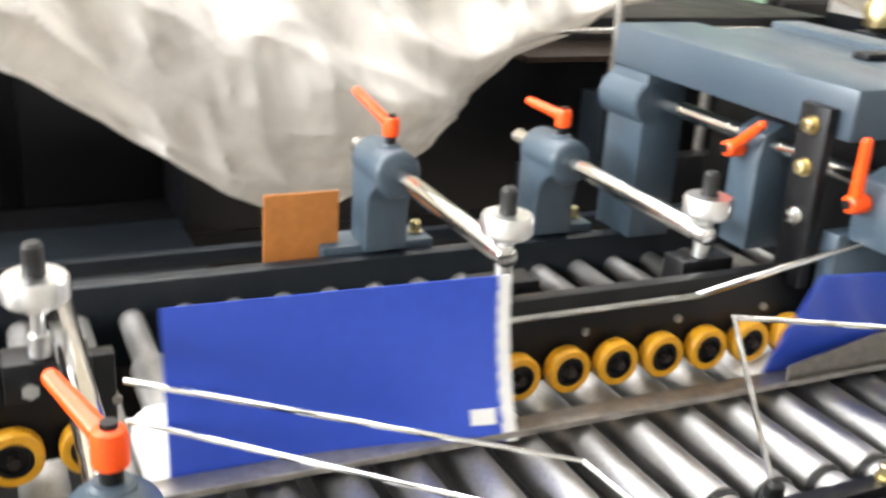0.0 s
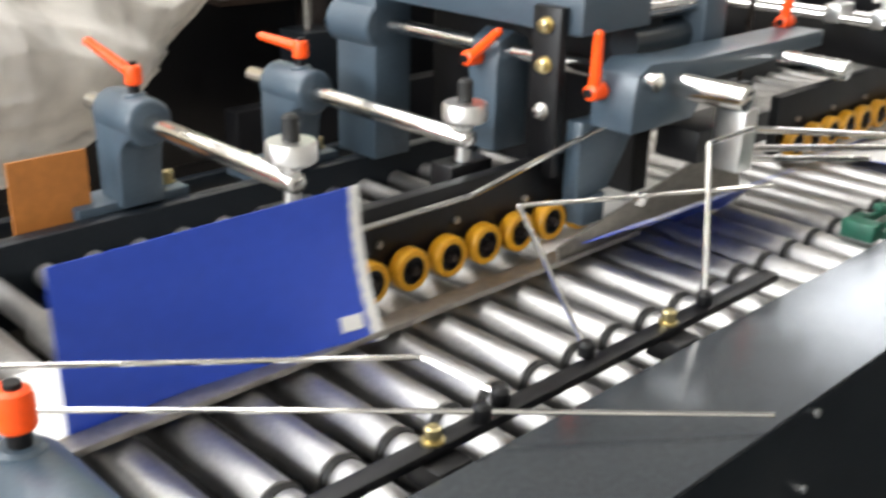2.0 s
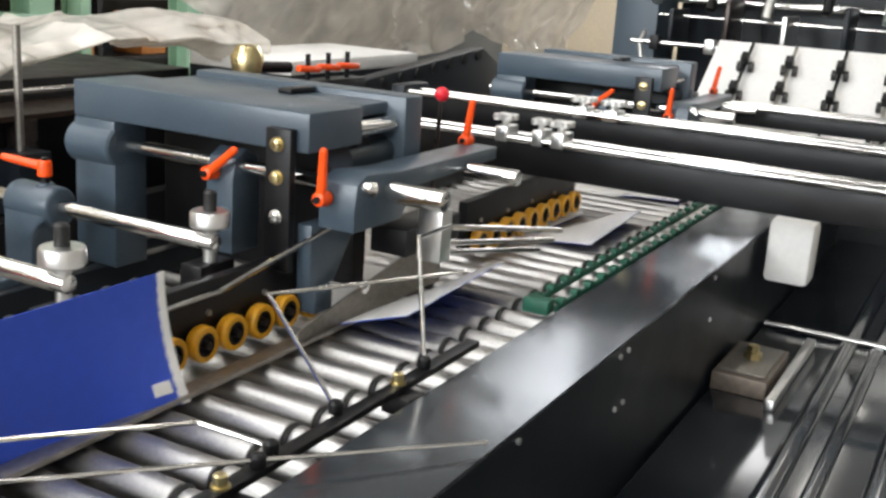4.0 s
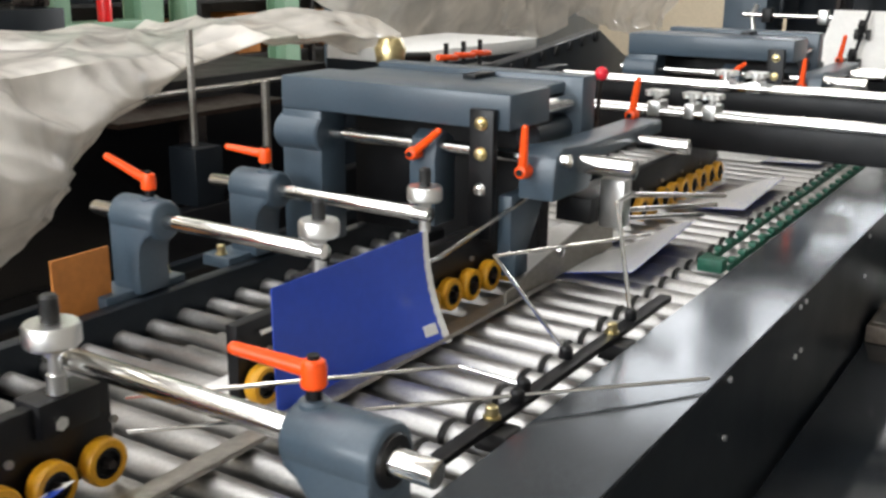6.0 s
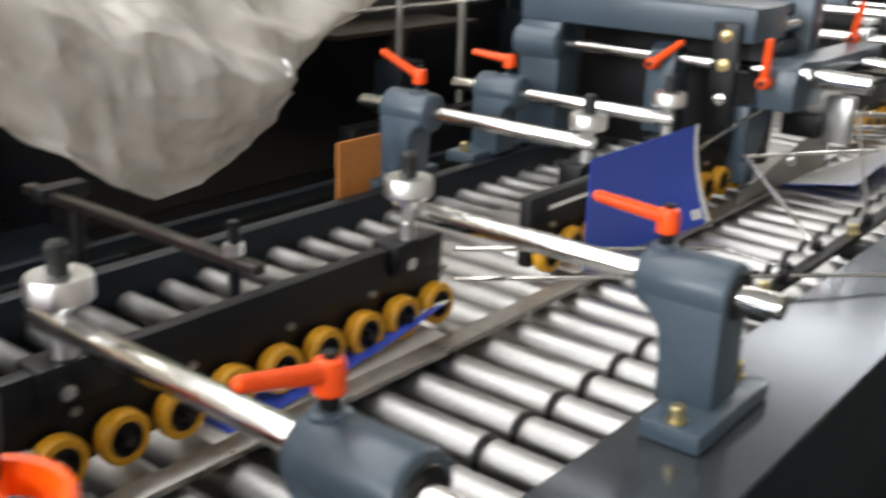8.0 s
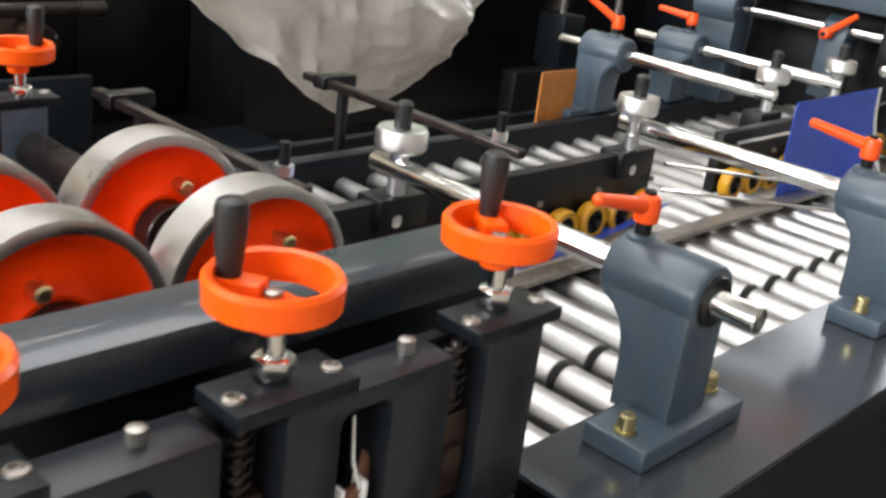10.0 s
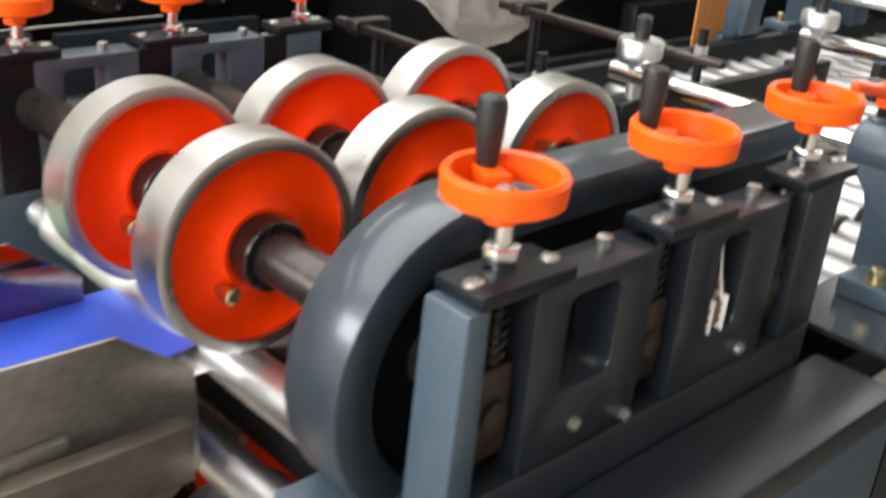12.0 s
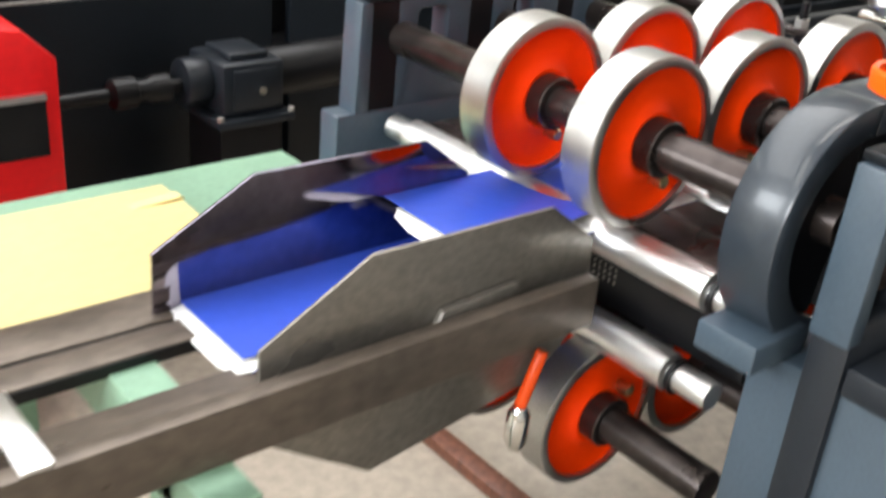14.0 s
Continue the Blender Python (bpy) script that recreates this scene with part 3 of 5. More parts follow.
def handwheel(owner, x, y, grip_turn, low=0.0):
    m = Matrix.Translation((x, y + 0.004, 1.167 + low))
    bm = B()
    lathe_ring = [(-0.010, 0.0345), (-0.0115, 0.0385), (-0.009, 0.0425), (0.007, 0.0435), (0.0105, 0.0410), (0.009, 0.0365), (-0.010, 0.0345)]
    seg = 36
    rings = [[bm.verts.new(m @ Vector((r * math.cos(2 * math.pi * k / seg), r * math.sin(2 * math.pi * k / seg), a))) for k in range(seg)] for a, r in lathe_ring[:-1]]
    for i in range(len(rings)):
        one, two = rings[i], rings[(i + 1) % len(rings)]
        for k in range(seg):
            bm.faces.new((one[k], one[(k + 1) % seg], two[(k + 1) % seg], two[k]))
    for a, deep in ((grip_turn, 0.003), (grip_turn + 180, -0.006)):
        s = B()
        box(s, 0.006, 0.0375, -0.0095, 0.0095, -0.013, deep, 0.002)
        tmp = bpy.data.meshes.new("spoke")
        bmesh.ops.transform(s, matrix=m @ Matrix.Rotation(radians(a), 4, "Z"), verts=s.verts)
        s.to_mesh(tmp)
        s.free()
        bm.from_mesh(tmp)
    lathe(bm, [(-0.028, 0.009), (-0.026, 0.012), (-0.014, 0.014), (-0.007, 0.0135), (-0.005, 0.010)], m, 20)
    part("hub_screw", lathe(B(), [(-0.006, 0.006), (-0.002, 0.006), (-0.001, 0.004)], m, 10), STEEL, owner)
    wheel = part("handwheel", bm, WHEELORANGE, owner, "orange handwheel")
    g = m @ Matrix.Rotation(radians(grip_turn), 4, "Z") @ Matrix.Translation((0.029, 0, 0))
    part("grip", lathe(B(), [(-0.006, 0.006), (0.004, 0.0075), (0.022, 0.0095), (0.044, 0.0108), (0.050, 0.0095), (0.052, 0.006)], g, 18), RUBBER, wheel, "black tapered grip")
    part("spindle", cyl(B(), (x, y, 1.10 + low), (x, y, 1.140 + low), 0.007, seg=14), CHROME, wheel)
    part("lock_nut", soften(cyl(B(), (x, y, 1.113 + low), (x, y, 1.124 + low), 0.014, seg=6), 0.001), CHROME, wheel)


def holed_plate(bm, outer, inner, r, y0, y1, steps=5):
    """A flat plate in x and z with one window of rounded corners through it. outer, inner: x0, x1, z0, z1."""
    def ring(y):
        cs = [bm.verts.new((outer[i], y, outer[2 + j])) for i, j in ((1, 1), (0, 1), (0, 0), (1, 0))]
        hole = []
        for q, (i, j) in enumerate(((1, 1), (0, 1), (0, 0), (1, 0))):
            cx, cz = inner[i] + (r if i == 0 else -r), inner[2 + j] + (r if j == 0 else -r)
            for k in range(steps + 1):
                a = radians(90 * q + 90 * k / steps)
                hole.append((bm.verts.new((cx + r * math.cos(a), y, cz + r * math.sin(a))), q))
        return cs, hole

    (ca, ha), (cb, hb) = ring(y0), ring(y1)
    n = len(ha)
    for cs, hole in ((ca, ha), (cb, hb)):
        for k in range(n):
            (v, q), (w, p) = hole[k], hole[(k + 1) % n]
            bm.faces.new((v, w, cs[q]) if p == q else (v, w, cs[p], cs[q]))
    for k in range(n):
        bm.faces.new((ha[k][0], ha[(k + 1) % n][0], hb[(k + 1) % n][0], hb[k][0]))
    for k in range(4):
        bm.faces.new((ca[k], ca[(k + 1) % 4], cb[(k + 1) % 4], cb[k]))
    return bm


def press_side(y, side):
    """One side frame of the press: windowed plates between open channels, rounded guard, sliding blocks and handwheels. side: 1 near, -1 far,
    which stands a little lower."""
    name = "grey-blue cast side frame of the press with three orange handwheels"
    t = thing("press_side_frame", (-0.98, y, 0), name, "machine frame", "side frames of the press")
    low = 0.0 if side == 1 else -0.037

    def span(a, b):
        return sorted((y + side * a, y + side * b))

    y0, y1 = span(-0.029, 0.012)
    # near plates take the darker copy: the shade on their outer faces is in the colour
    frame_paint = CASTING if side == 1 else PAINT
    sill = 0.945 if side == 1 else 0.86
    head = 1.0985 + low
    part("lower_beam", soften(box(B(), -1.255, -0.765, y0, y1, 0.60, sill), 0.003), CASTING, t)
    # this post keeps the lighter paint, for its side lit from -x
    part("end_post", soften(prism(B(), [(-1.262, sill - 0.02), (-1.236, sill - 0.02), (-1.236, head), (-1.256, head)], y0 - 0.001, y1 + 0.001), 0.002), PAINT, t)
    for a, b, wa, wb, wz in ((-1.188, -1.052, -1.152, -1.095, 1.006), (-1.006, -0.862, -0.962, -0.918, 0.992)):
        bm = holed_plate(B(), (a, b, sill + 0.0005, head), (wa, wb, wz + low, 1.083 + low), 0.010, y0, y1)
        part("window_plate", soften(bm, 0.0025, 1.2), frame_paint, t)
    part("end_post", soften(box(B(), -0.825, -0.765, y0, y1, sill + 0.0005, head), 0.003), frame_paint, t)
    for a, b in ((-1.236, -1.188), (-1.052, -1.006), (-0.862, -0.825)):
        c0, c1 = span(0.000, 0.011)
        # black backing for the shade deep in the open channels
        part("channel_shade", box(B(), a + 0.0005, b - 0.0005, c0, c1, sill + 0.0005, head - 0.001), BLACK, t)
    foot = B()
    out, back_edge = (-0.120, 0.075) if side == 1 else (-0.031, 0.014)
    box(foot, -1.245 if side == 1 else -1.292, -0.725, min(span(out, back_edge)), max(span(out, back_edge)), 0.0 if side == 1 else 0.30, 0.872 if side == 1 else 0.900)
    part("base", soften(foot, 0.004), PAINT, t)
    if side == 1:
        # ledge in the darker copy, for shade; the base below keeps the lit tone
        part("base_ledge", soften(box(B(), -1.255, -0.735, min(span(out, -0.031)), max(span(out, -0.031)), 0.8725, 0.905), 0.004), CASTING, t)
        for x, z in ((-1.13, 0.972), (-1.065, 0.955), (-0.90, 0.962)):
            part("face_screw", lathe(B(), [(0, 0.006), (0.005, 0.0055), (0.006, 0.003)], Matrix.Translation((x, y0, z)) @ Matrix.Rotation(radians(90), 4, "X"), 10), STEEL, t)
    g0, g1 = span(0.046, 0.107)
    bm = B()
    band(bm, -1.165, 0.997, 0.099, 0.134, 90, 258, g0, g1)
    box(bm, -1.165, -0.715, g0, g1, 1.096, 1.131)
    w0, w1 = span(0.058, 0.068)
    if side == 1:
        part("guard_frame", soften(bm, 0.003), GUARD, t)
        # closed black web standing in for the dark inside the press
        web = B()
        box(web, -1.164, -0.715, w0, w1, 0.90, 1.095)
        band(web, -1.165, 0.997, 0.002, 0.0985, 90, 258, w0, w1)
        part("guard_shade_web", web, BLACK, t)
        part("guard_foot", soften(box(B(), -1.305, -1.215, g0 - 0.01, g1, 0.873, 0.905), 0.003), PAINT, t)
    else:
        bm.free()
    for k, x in enumerate(PX):
        c0, c1 = span(-0.031, 0.015)
        plate = part("top_plate", soften(box(B(), x - 0.046, x + 0.046, c0, c1, head + 0.0005, head + 0.0115), 0.0015), PANEL, t)
        for s in (-0.037, 0.037):
            part("plate_screw", lathe(B(), [(head + 0.0115, 0.0075), (head + 0.0135, 0.0070), (head + 0.0145, 0.0045), (head + 0.012, 0.004)], Matrix.Translation((x + s, y - 0.012 * side, 0)), 10), STEEL, plate)
        cx = x - (0.010, 0.031, 0.048)[k]
        b0, b1 = span(-0.018, -0.001)
        part("slide_block", soften(box(B(), cx - 0.017, cx + 0.017, b0, b1, PZ - 0.045, PZ + 0.028), 0.002), RUST, t)
        part("bearing_cap", lathe(B(), [(0, 0.013), (0.004, 0.012), (0.005, 0.007)], Matrix.Translation((cx, b0 if side == 1 else b1, PZ - 0.01)) @ Matrix.Rotation(radians(90 * side), 4, "X"), 16), RUST, t)
        reach = head - PZ - 0.029
        part("lead_screw", lathe(B(), [(PZ + 0.028 + reach * i / 16, 0.0052 if i % 2 else 0.0040) for i in range(17)], Matrix.Translation((cx, y - 0.011 * side, 0)), 12), SHAFT, t)
        coil = [(cx + 0.0085 * math.cos(0.9 * i), y - 0.011 * side + 0.0085 * math.sin(0.9 * i), PZ + 0.030 + (reach - 0.003) * i / 42) for i in range(43)]
        # near coils get darker steel in place of the shade round them
        part("spring", wire(B(), coil, 0.0011, 5), SHAFT if side == 1 else STEEL, t, "coil spring round the lead screw")
        handwheel(t, x, y, (70, 122, 60)[k] if side == 1 else (200, 250, 20)[k], low)
    for x in (-1.093, -0.888):
        part("cap_screw", lathe(B(), [(head, 0.0065), (head + 0.0095, 0.0065), (head + 0.0105, 0.004)], Matrix.Translation((x, y - 0.005 * side, 0)), 10), STEEL, t)
    return t


press_near = press_side(-0.055, 1)
press_far = press_side(0.735, -1)
# added black sheet for the unlit inside of the conveyor's end
single("press_dark_screen", soften(box(B(), -0.689, -0.683, -0.02, 0.70, 0.40, 0.850), 0.002), BLACK, "black sheet standing in for the dark inside the conveyor", "machine panel")


def press_shaft(x, z, y0, y1, wheels, name, label):
    """A shaft with two spoked press wheels; built round its own middle, so that it can turn."""
    t = new("press_shaft")
    t.location = (x, 0.34, z)
    tagged(t, label, "press shaft", "press wheel shafts")
    s = part("shaft", soften(cyl(B(), (0, y0 - 0.34, 0), (0, y1 - 0.34, 0), 0.024, seg=28), 0.002, 1.0), SHAFT, t, "dark steel shaft")
    for wy in wheels:
        m = Matrix.Translation((0, wy - 0.34, 0)) @ ALONG_Y
        rim = lathe(B(), [(0.0, 0.0905), (0.0, 0.099), (0.002, PR), (0.046, PR), (0.048, 0.099), (0.048, 0.0905)], m, 64, True)
        w = part("press_wheel", rim, TREAD, t, "bright turned steel rim")
        web = lathe(B(), [(0.004, 0.026), (0.002, 0.038), (0.006, 0.044), (0.012, 0.054), (0.012, 0.080), (0.006, 0.0910), (0.040, 0.0910), (0.036, 0.080), (0.036, 0.026)], m, 48)
        part("web", web, RIMORANGE, w, "orange enamelled wheel web")
        hub = lathe(B(), [(-0.022, 0.0245), (-0.022, 0.032), (-0.020, 0.0335), (0.014, 0.0335), (0.044, 0.0335), (0.050, 0.027)], m, 32)
        part("hub", hub, SHAFT, w, "dark steel hub collar")
        bolt = lathe(B(), [(-0.012, 0.0055), (-0.010, 0.008), (0.0, 0.008), (0.014, 0.006)], m @ Matrix.Translation((0, 0.050, 0)), 12)
        part("set_bolt", bolt, BRASS, w, "brass-coloured set bolt")
    return t


SHAFTS = []
for x in PX:
    SHAFTS.append((press_shaft(x, PZ, -0.02, 0.70, (0.225, 0.400), "upper", "dark shaft with two orange and chrome press wheels"), 1, x, PZ))
    SHAFTS.append((press_shaft(x - 0.01, 0.645, 0.05, 0.63, (0.225, 0.405), "lower", "lower shaft with two orange and chrome wheels"), -1, x - 0.01, 0.645))


def plain_roller(kind, x, z, y0, y1, r, label, group):
    """A chrome roller: its turned body, a thinner neck at each end and a dark seal ring before the near neck."""
    t = thing(kind, (x, 0.34, z), label, "roller", group)
    m = Matrix.Translation((x, 0, z)) @ ALONG_Y
    part("body", lathe(B(), [(y0, r * 0.75), (y0 + 0.003, r), (y1 - 0.003, r), (y1, r * 0.75)], m, 28), ROLLCHROME, t)
    for a, b in ((y0 - 0.058, y0 - 0.0005), (y1 + 0.0005, y1 + 0.045)):
        part("neck", lathe(B(), [(a, r * 0.5), (a, r * 0.72), (b, r * 0.72), (b, r * 0.5)], m, 20), ROLLCHROME, t)
    part("seal_ring", lathe(B(), [(y0 - 0.010, r * 0.73), (y0 - 0.010, r * 0.95), (y0 - 0.004, r * 0.95), (y0 - 0.004, r * 0.73)], m, 24, True), BLACK, t, "black seal ring")


for x in PX:
    plain_roller("bed_roller", x - 0.003, 0.880, 0.103, 0.655, 0.0245, "bright chrome bed roller under the press wheels", "bed rollers of the press")
for x in [-1.21, -1.0]:
    plain_roller("lower_roller", x, 0.762, 0.13, 0.655, 0.024, "bright chrome lower roller of the press", "lower rollers of the press")
bed = thing("press_bed", (-1.0, 0.38, 0.775), "dark oily steel bed plates between the press rollers", "machine bed")
for a, b in zip(PX, PX[1:]):
    mid = (a + b) / 2
    part("bed_plate", soften(box(B(), a + 0.025, mid - 0.002, 0.10, 0.66, 0.880, 0.892), 0.001), BEDSTEEL, bed)
    part("bed_plate", soften(box(B(), mid + 0.002, b - 0.031, 0.10, 0.66, 0.880, 0.892), 0.001), BEDSTEEL, bed)
part("front_apron", box(B(), -1.178, -1.172, 0.06, 0.66, 0.775, 0.879), BLACK, bed)
for i in range(7):
    for j in range(3):
        part("apron_rivet", cyl(B(), (-1.1785, 0.262 + 0.009 * i, 0.812 + 0.009 * j), (-1.1805, 0.262 + 0.009 * i, 0.812 + 0.009 * j), 0.0017, seg=6), STEEL, bed)
lev = thing("drain_lever", (-1.35, 0.225, 0.69), "red lever on a small chrome valve under the press", "lever")
part("valve", lathe(B(), [(-0.03, 0.008), (-0.02, 0.014), (0.02, 0.014), (0.03, 0.008)], Matrix.Translation((-1.36, 0.225, 0.685)), 14), CHROME, lev)
part("lever_arm", soften(wire(B(), [(-1.36, 0.225, 0.715), (-1.335, 0.225, 0.783)], 0.008, 10), 0.001), ORANGE, lev)

# ---- delivery table ----
OUT = [(-1.70, 0.893), (-1.576, 0.962), (-1.334, 0.959), (-1.262, 0.905), (-1.256, 0.80), (-1.33, 0.735), (-1.566, 0.70), (-1.70, 0.79)]
single("near_guide_plate", soften(prism(B(), OUT, 0.238, 0.243), 0.0012), DULL, "scuffed grey-brown steel guide plate standing on edge", "guide plate", "guide plates of the delivery table")
single("far_guide_plate", soften(prism(B(), OUT, 0.462, 0.467), 0.0012), MIRROR, "polished steel guide plate mirroring the blue sheets", "guide plate", "guide plates of the delivery table")
table = thing("delivery_table", (-1.9, 0.5, 0), "mint-green delivery table with long steel slats", "table")
for ty, tw in ((0.2455, 0.082), (0.400, 0.043), (0.4490, 0.068)):
    part("slat", soften(box(B(), -4.2, -1.275, ty, ty + tw, 0.808, 0.820), 0.002), SLAT, table)
    part("slat_edge", box(B(), -4.2, -1.276, ty - 0.003, ty - 0.0005, 0.804, 0.818), BLACK, table)
part("side_bar", soften(box(B(), -4.2, -1.285, 0.20, 0.2215, 0.815, 0.875), 0.002), SLAT, table)
top = B()
box(top, -4.2, -1.30, 0.52, 0.86, 0.785, 0.802)
part("tabletop", soften(top, 0.002), MINT, table)
for tx in (-4.1, -3.0, -1.78):
    for ty in (0.26, 0.80):
        part("leg", box(B(), tx, tx + 0.05, ty, ty + 0.05, 0, 0.785), MINT, table)
    part("cross_bar", box(B(), tx, tx + 0.05, 0.18, 0.80, 0.735, 0.785), MINT, table)
    part("slat_bearer", box(B(), tx, tx + 0.05, 0.245, 0.518, 0.785, 0.8075), MINT, table)
for ty in (0.27, 0.81):
    part("stretcher", box(B(), -4.05, -1.78, ty, ty + 0.03, 0.25, 0.30), MINT, table)
hinge = thing("plate_bracket", (-1.41, 0.236, 0.80), "bent steel bracket welded on the scuffed guide plate", "bracket")
part("tab", soften(prism(B(), [(-1.49, 0.880), (-1.385, 0.886), (-1.385, 0.862), (-1.50, 0.862)], 0.2265, 0.2375), 0.003), DULL, hinge)
part("lip", soften(box(B(), -1.52, -1.37, 0.2222, 0.2262, 0.842, 0.8615), 0.0015), DULL, hinge)
part("strip", soften(box(B(), -1.36, -1.27, 0.2345, 0.2378, 0.846, 0.8495), 0.001), BLACK, hinge)
clip = thing("clamp_strap", (-1.93, 0.22, 0.862), "bright bent steel strap clamped on the slats", "strap")
part("strap", soften(box(B(), -1.928, -1.902, 0.20, 0.315, 0.8755, 0.880), 0.001), ALU, clip)
part("strap_end", soften(box(B(), -1.928, -1.902, 0.310, 0.315, 0.8205, 0.8753), 0.001), ALU, clip)
pad = B()
box(pad, -2.55, -1.53, 0.521, 0.80, 0.8025, 0.812)
card = single("yellow_card", soften(pad, 0.001), MANILA, "pale yellow card sheet lying on the table", "card")
part("bent_corner", prism(B(), [(-1.60, 0.8125), (-1.525, 0.8125), (-1.530, 0.8175)], 0.738, 0.758), MANILA, card, "dog-eared corner of the card")
single("floor_rail", soften(box(B(), -0.868, -0.818, 0.30, 1.25, 0.0, 0.03), 0.004), COPPER, "rusty brown steel rail lying on the concrete floor", "rail")
cab = thing("red_cabinet", (-1.62, 1.62, 0), "red steel control cabinet with dark recessed panels", "cabinet")
part("body", soften(prism(B(), [(-2.2, 0.14), (-1.43, 0.14), (-1.43, 0.80), (-1.49, 0.86), (-2.2, 0.94)], 1.45, 2.0), 0.006), RED, cab)
part("plinth", box(B(), -2.15, -1.48, 1.60, 1.98, 0.0, 0.1395), NAVY, cab)
part("panel", box(B(), -2.1, -1.46, 1.443, 1.451, 0.615, 0.725), BLACK, cab)
part("trim", box(B(), -2.1, -1.46, 1.438, 1.4515, 0.727, 0.740), ALU, cab)
part("panel", box(B(), -2.1, -1.46, 1.443, 1.451, 0.20, 0.50), NAVY, cab)

# ---- printed sheets ----
STRIPS = 30
LENGTH, SPEED, PERIOD, HINGE = 0.37, 0.34, 2.19, 0.303


def curled(x0, x1, v0=0.0, v1=1.0, lift=0.0, wide=0.178):
    """A thin piece of the panel, which curls outwards towards its hinge and its trailing end."""
    bm = B()
    nx, nv = max(1, round((x1 - x0) / 0.03)), max(2, round((v1 - v0) * 10))

    def grid(off):
        return [[bm.verts.new((x0 + (x1 - x0) * i / nx, -wide * v, off - (0.004 + 0.044 * ((x0 + (x1 - x0) * i / nx) / LENGTH) ** 2) * (1 - v) ** 2)) for v in [v0 + (v1 - v0) * j / nv for j in range(nv + 1)]] for i in range(nx + 1)]

    low, high = grid(-0.0014 - lift), grid(0.0)
    for g in (low, high):
        for i in range(nx):
            for j in range(nv):
                bm.faces.new((g[i][j], g[i + 1][j], g[i + 1][j + 1], g[i][j + 1]))
    edge = [(i, 0) for i in range(nx + 1)] + [(nx, j) for j in range(1, nv + 1)] + [(i, nv) for i in range(nx - 1, -1, -1)] + [(0, j) for j in range(nv - 1, 0, -1)]
    for (i, j), (k, l) in zip(edge, edge[1:] + edge[:1]):
        bm.faces.new((low[i][j], high[i][j], high[k][l], low[k][l]))
    return bm


def printed_sheet():
    """A board with one panel that folds over: local x from the leading edge, the hinge on the local x axis."""
    t = new("printed_sheet")
    tagged(t, "blue printed board with white back, folding as it runs", "printed sheet", "printed sheets on the conveyor")
    base = B()
    # the lip before the hinge stands in for the board's reflection in the strip
    box(base, 0, LENGTH, -0.018, 0.150, 0.0, 0.0012)
    flat = part("base_panel", base, (WHITE, BLUE), t)
    for f in flat.data.polygons:
        f.material_index = 1 if f.normal.z < -0.5 or f.center.y < -0.0 else 0
    tab = [(0.0, -0.017), (-0.013, -0.008), (-0.020, 0.016), (-0.020, 0.100), (-0.012, 0.138), (0.0, 0.148)]
    bm = B()
    low, high = [[bm.verts.new((x - 0.0004, y, 0.0010 + 0.28 * x + z)) for x, y in tab] for z in (-0.0008, 0.0002)]
    bm.faces.new(low[::-1])
    bm.faces.new(high)
    for j in range(len(tab)):
        n = (j + 1) % len(tab)
        bm.faces.new((low[j], low[n], high[n], high[j]))
    part("leading_tab", bm, WHITE, t, "white unprinted glue tab")
    flaps = []
    for i in range(STRIPS):
        a, b = (LENGTH - 0.016) * i / STRIPS, (LENGTH - 0.016) * (i + 1) / STRIPS
        flap = part("folding_panel", curled(a, b + 0.0025), (WHITE, BLUE), t, "blue panel that folds over")
        for f in flap.data.polygons:
            f.material_index = 0 if f.normal.z > 0.5 else 1
        flaps.append(flap)
    part("white_edge", curled(LENGTH - 0.016, LENGTH), WHITE, flaps[-1], "white unprinted edge")
    part("white_mark", curled(LENGTH - 0.050, LENGTH - 0.022, 0.10, 0.19, 0.0018), WHITE, flaps[-1], "small white printed mark")
    return t, flaps


def sheet_lead(k, t):
    """Where the leading edge of sheet k is at t: it runs along the conveyor, slows in the press, waits on the table and is pushed on."""
    late = t - PERIOD * k
    x = float(np.interp(late, [-30, 0.544, 2.58, 4.74, 5.9, 6.98, 7.45, 8.62, 14.62], [0.085 + 30 * SPEED, -0.10, -0.70, -1.25, -1.59, -1.59, -1.672, -2.07, -4.0]))
    x = min(x, 4.15)   # waits in the feeder's pile
    if k == 4:
        x += float(np.interp(late, [-1.8, -0.8], [0.06, 0.0]))   # this one is fed a little late
    return x


RISE_LEAD = [(0.80, 89), (0.90, 86), (0.95, 77), (1.0, 72), (1.03, 60), (1.06, 40), (1.09, 24), (1.2, 10), (1.5, 6), (2.0, 4), (2.5, 2)]
RISE_TAIL = [(0.66, 90), (0.70, 88), (0.75, 82), (0.80, 74), (0.85, 68), (0.95, 65), (1.0, 61), (1.03, 51), (1.06, 36), (1.09, 24), (1.2, 19), (1.5, 16), (1.9, 11), (2.5, 6)]
FALL_LEAD = [(-0.05, 178.5), (0.10, 178), (0.135, 173), (0.158, 163), (0.19, 138), (0.226, 112), (0.27, 95), (0.32, 90)]
FALL_TAIL = [(-0.12, 178.5), (-0.05, 172), (0.02, 142), (0.05, 119), (0.07, 103), (0.10, 95), (0.124, 92), (0.168, 90), (0.22, 90)]


def fold_angle(x, u):
    """How far the panel has folded, from the place of the sheet's middle; u: 0 at the leading end of the panel, 1 at its trailing end."""
    def read(table, at):
        return float(np.interp(at, [p[0] for p in table], [p[1] for p in table]))
    if x < 0.5:
        w = max(0.0, u) ** 1.15
        return read(FALL_LEAD, x) * (1 - w) + read(FALL_TAIL, x) * w
    return read(RISE_LEAD, x) * (1 - u) + read(RISE_TAIL, x) * u


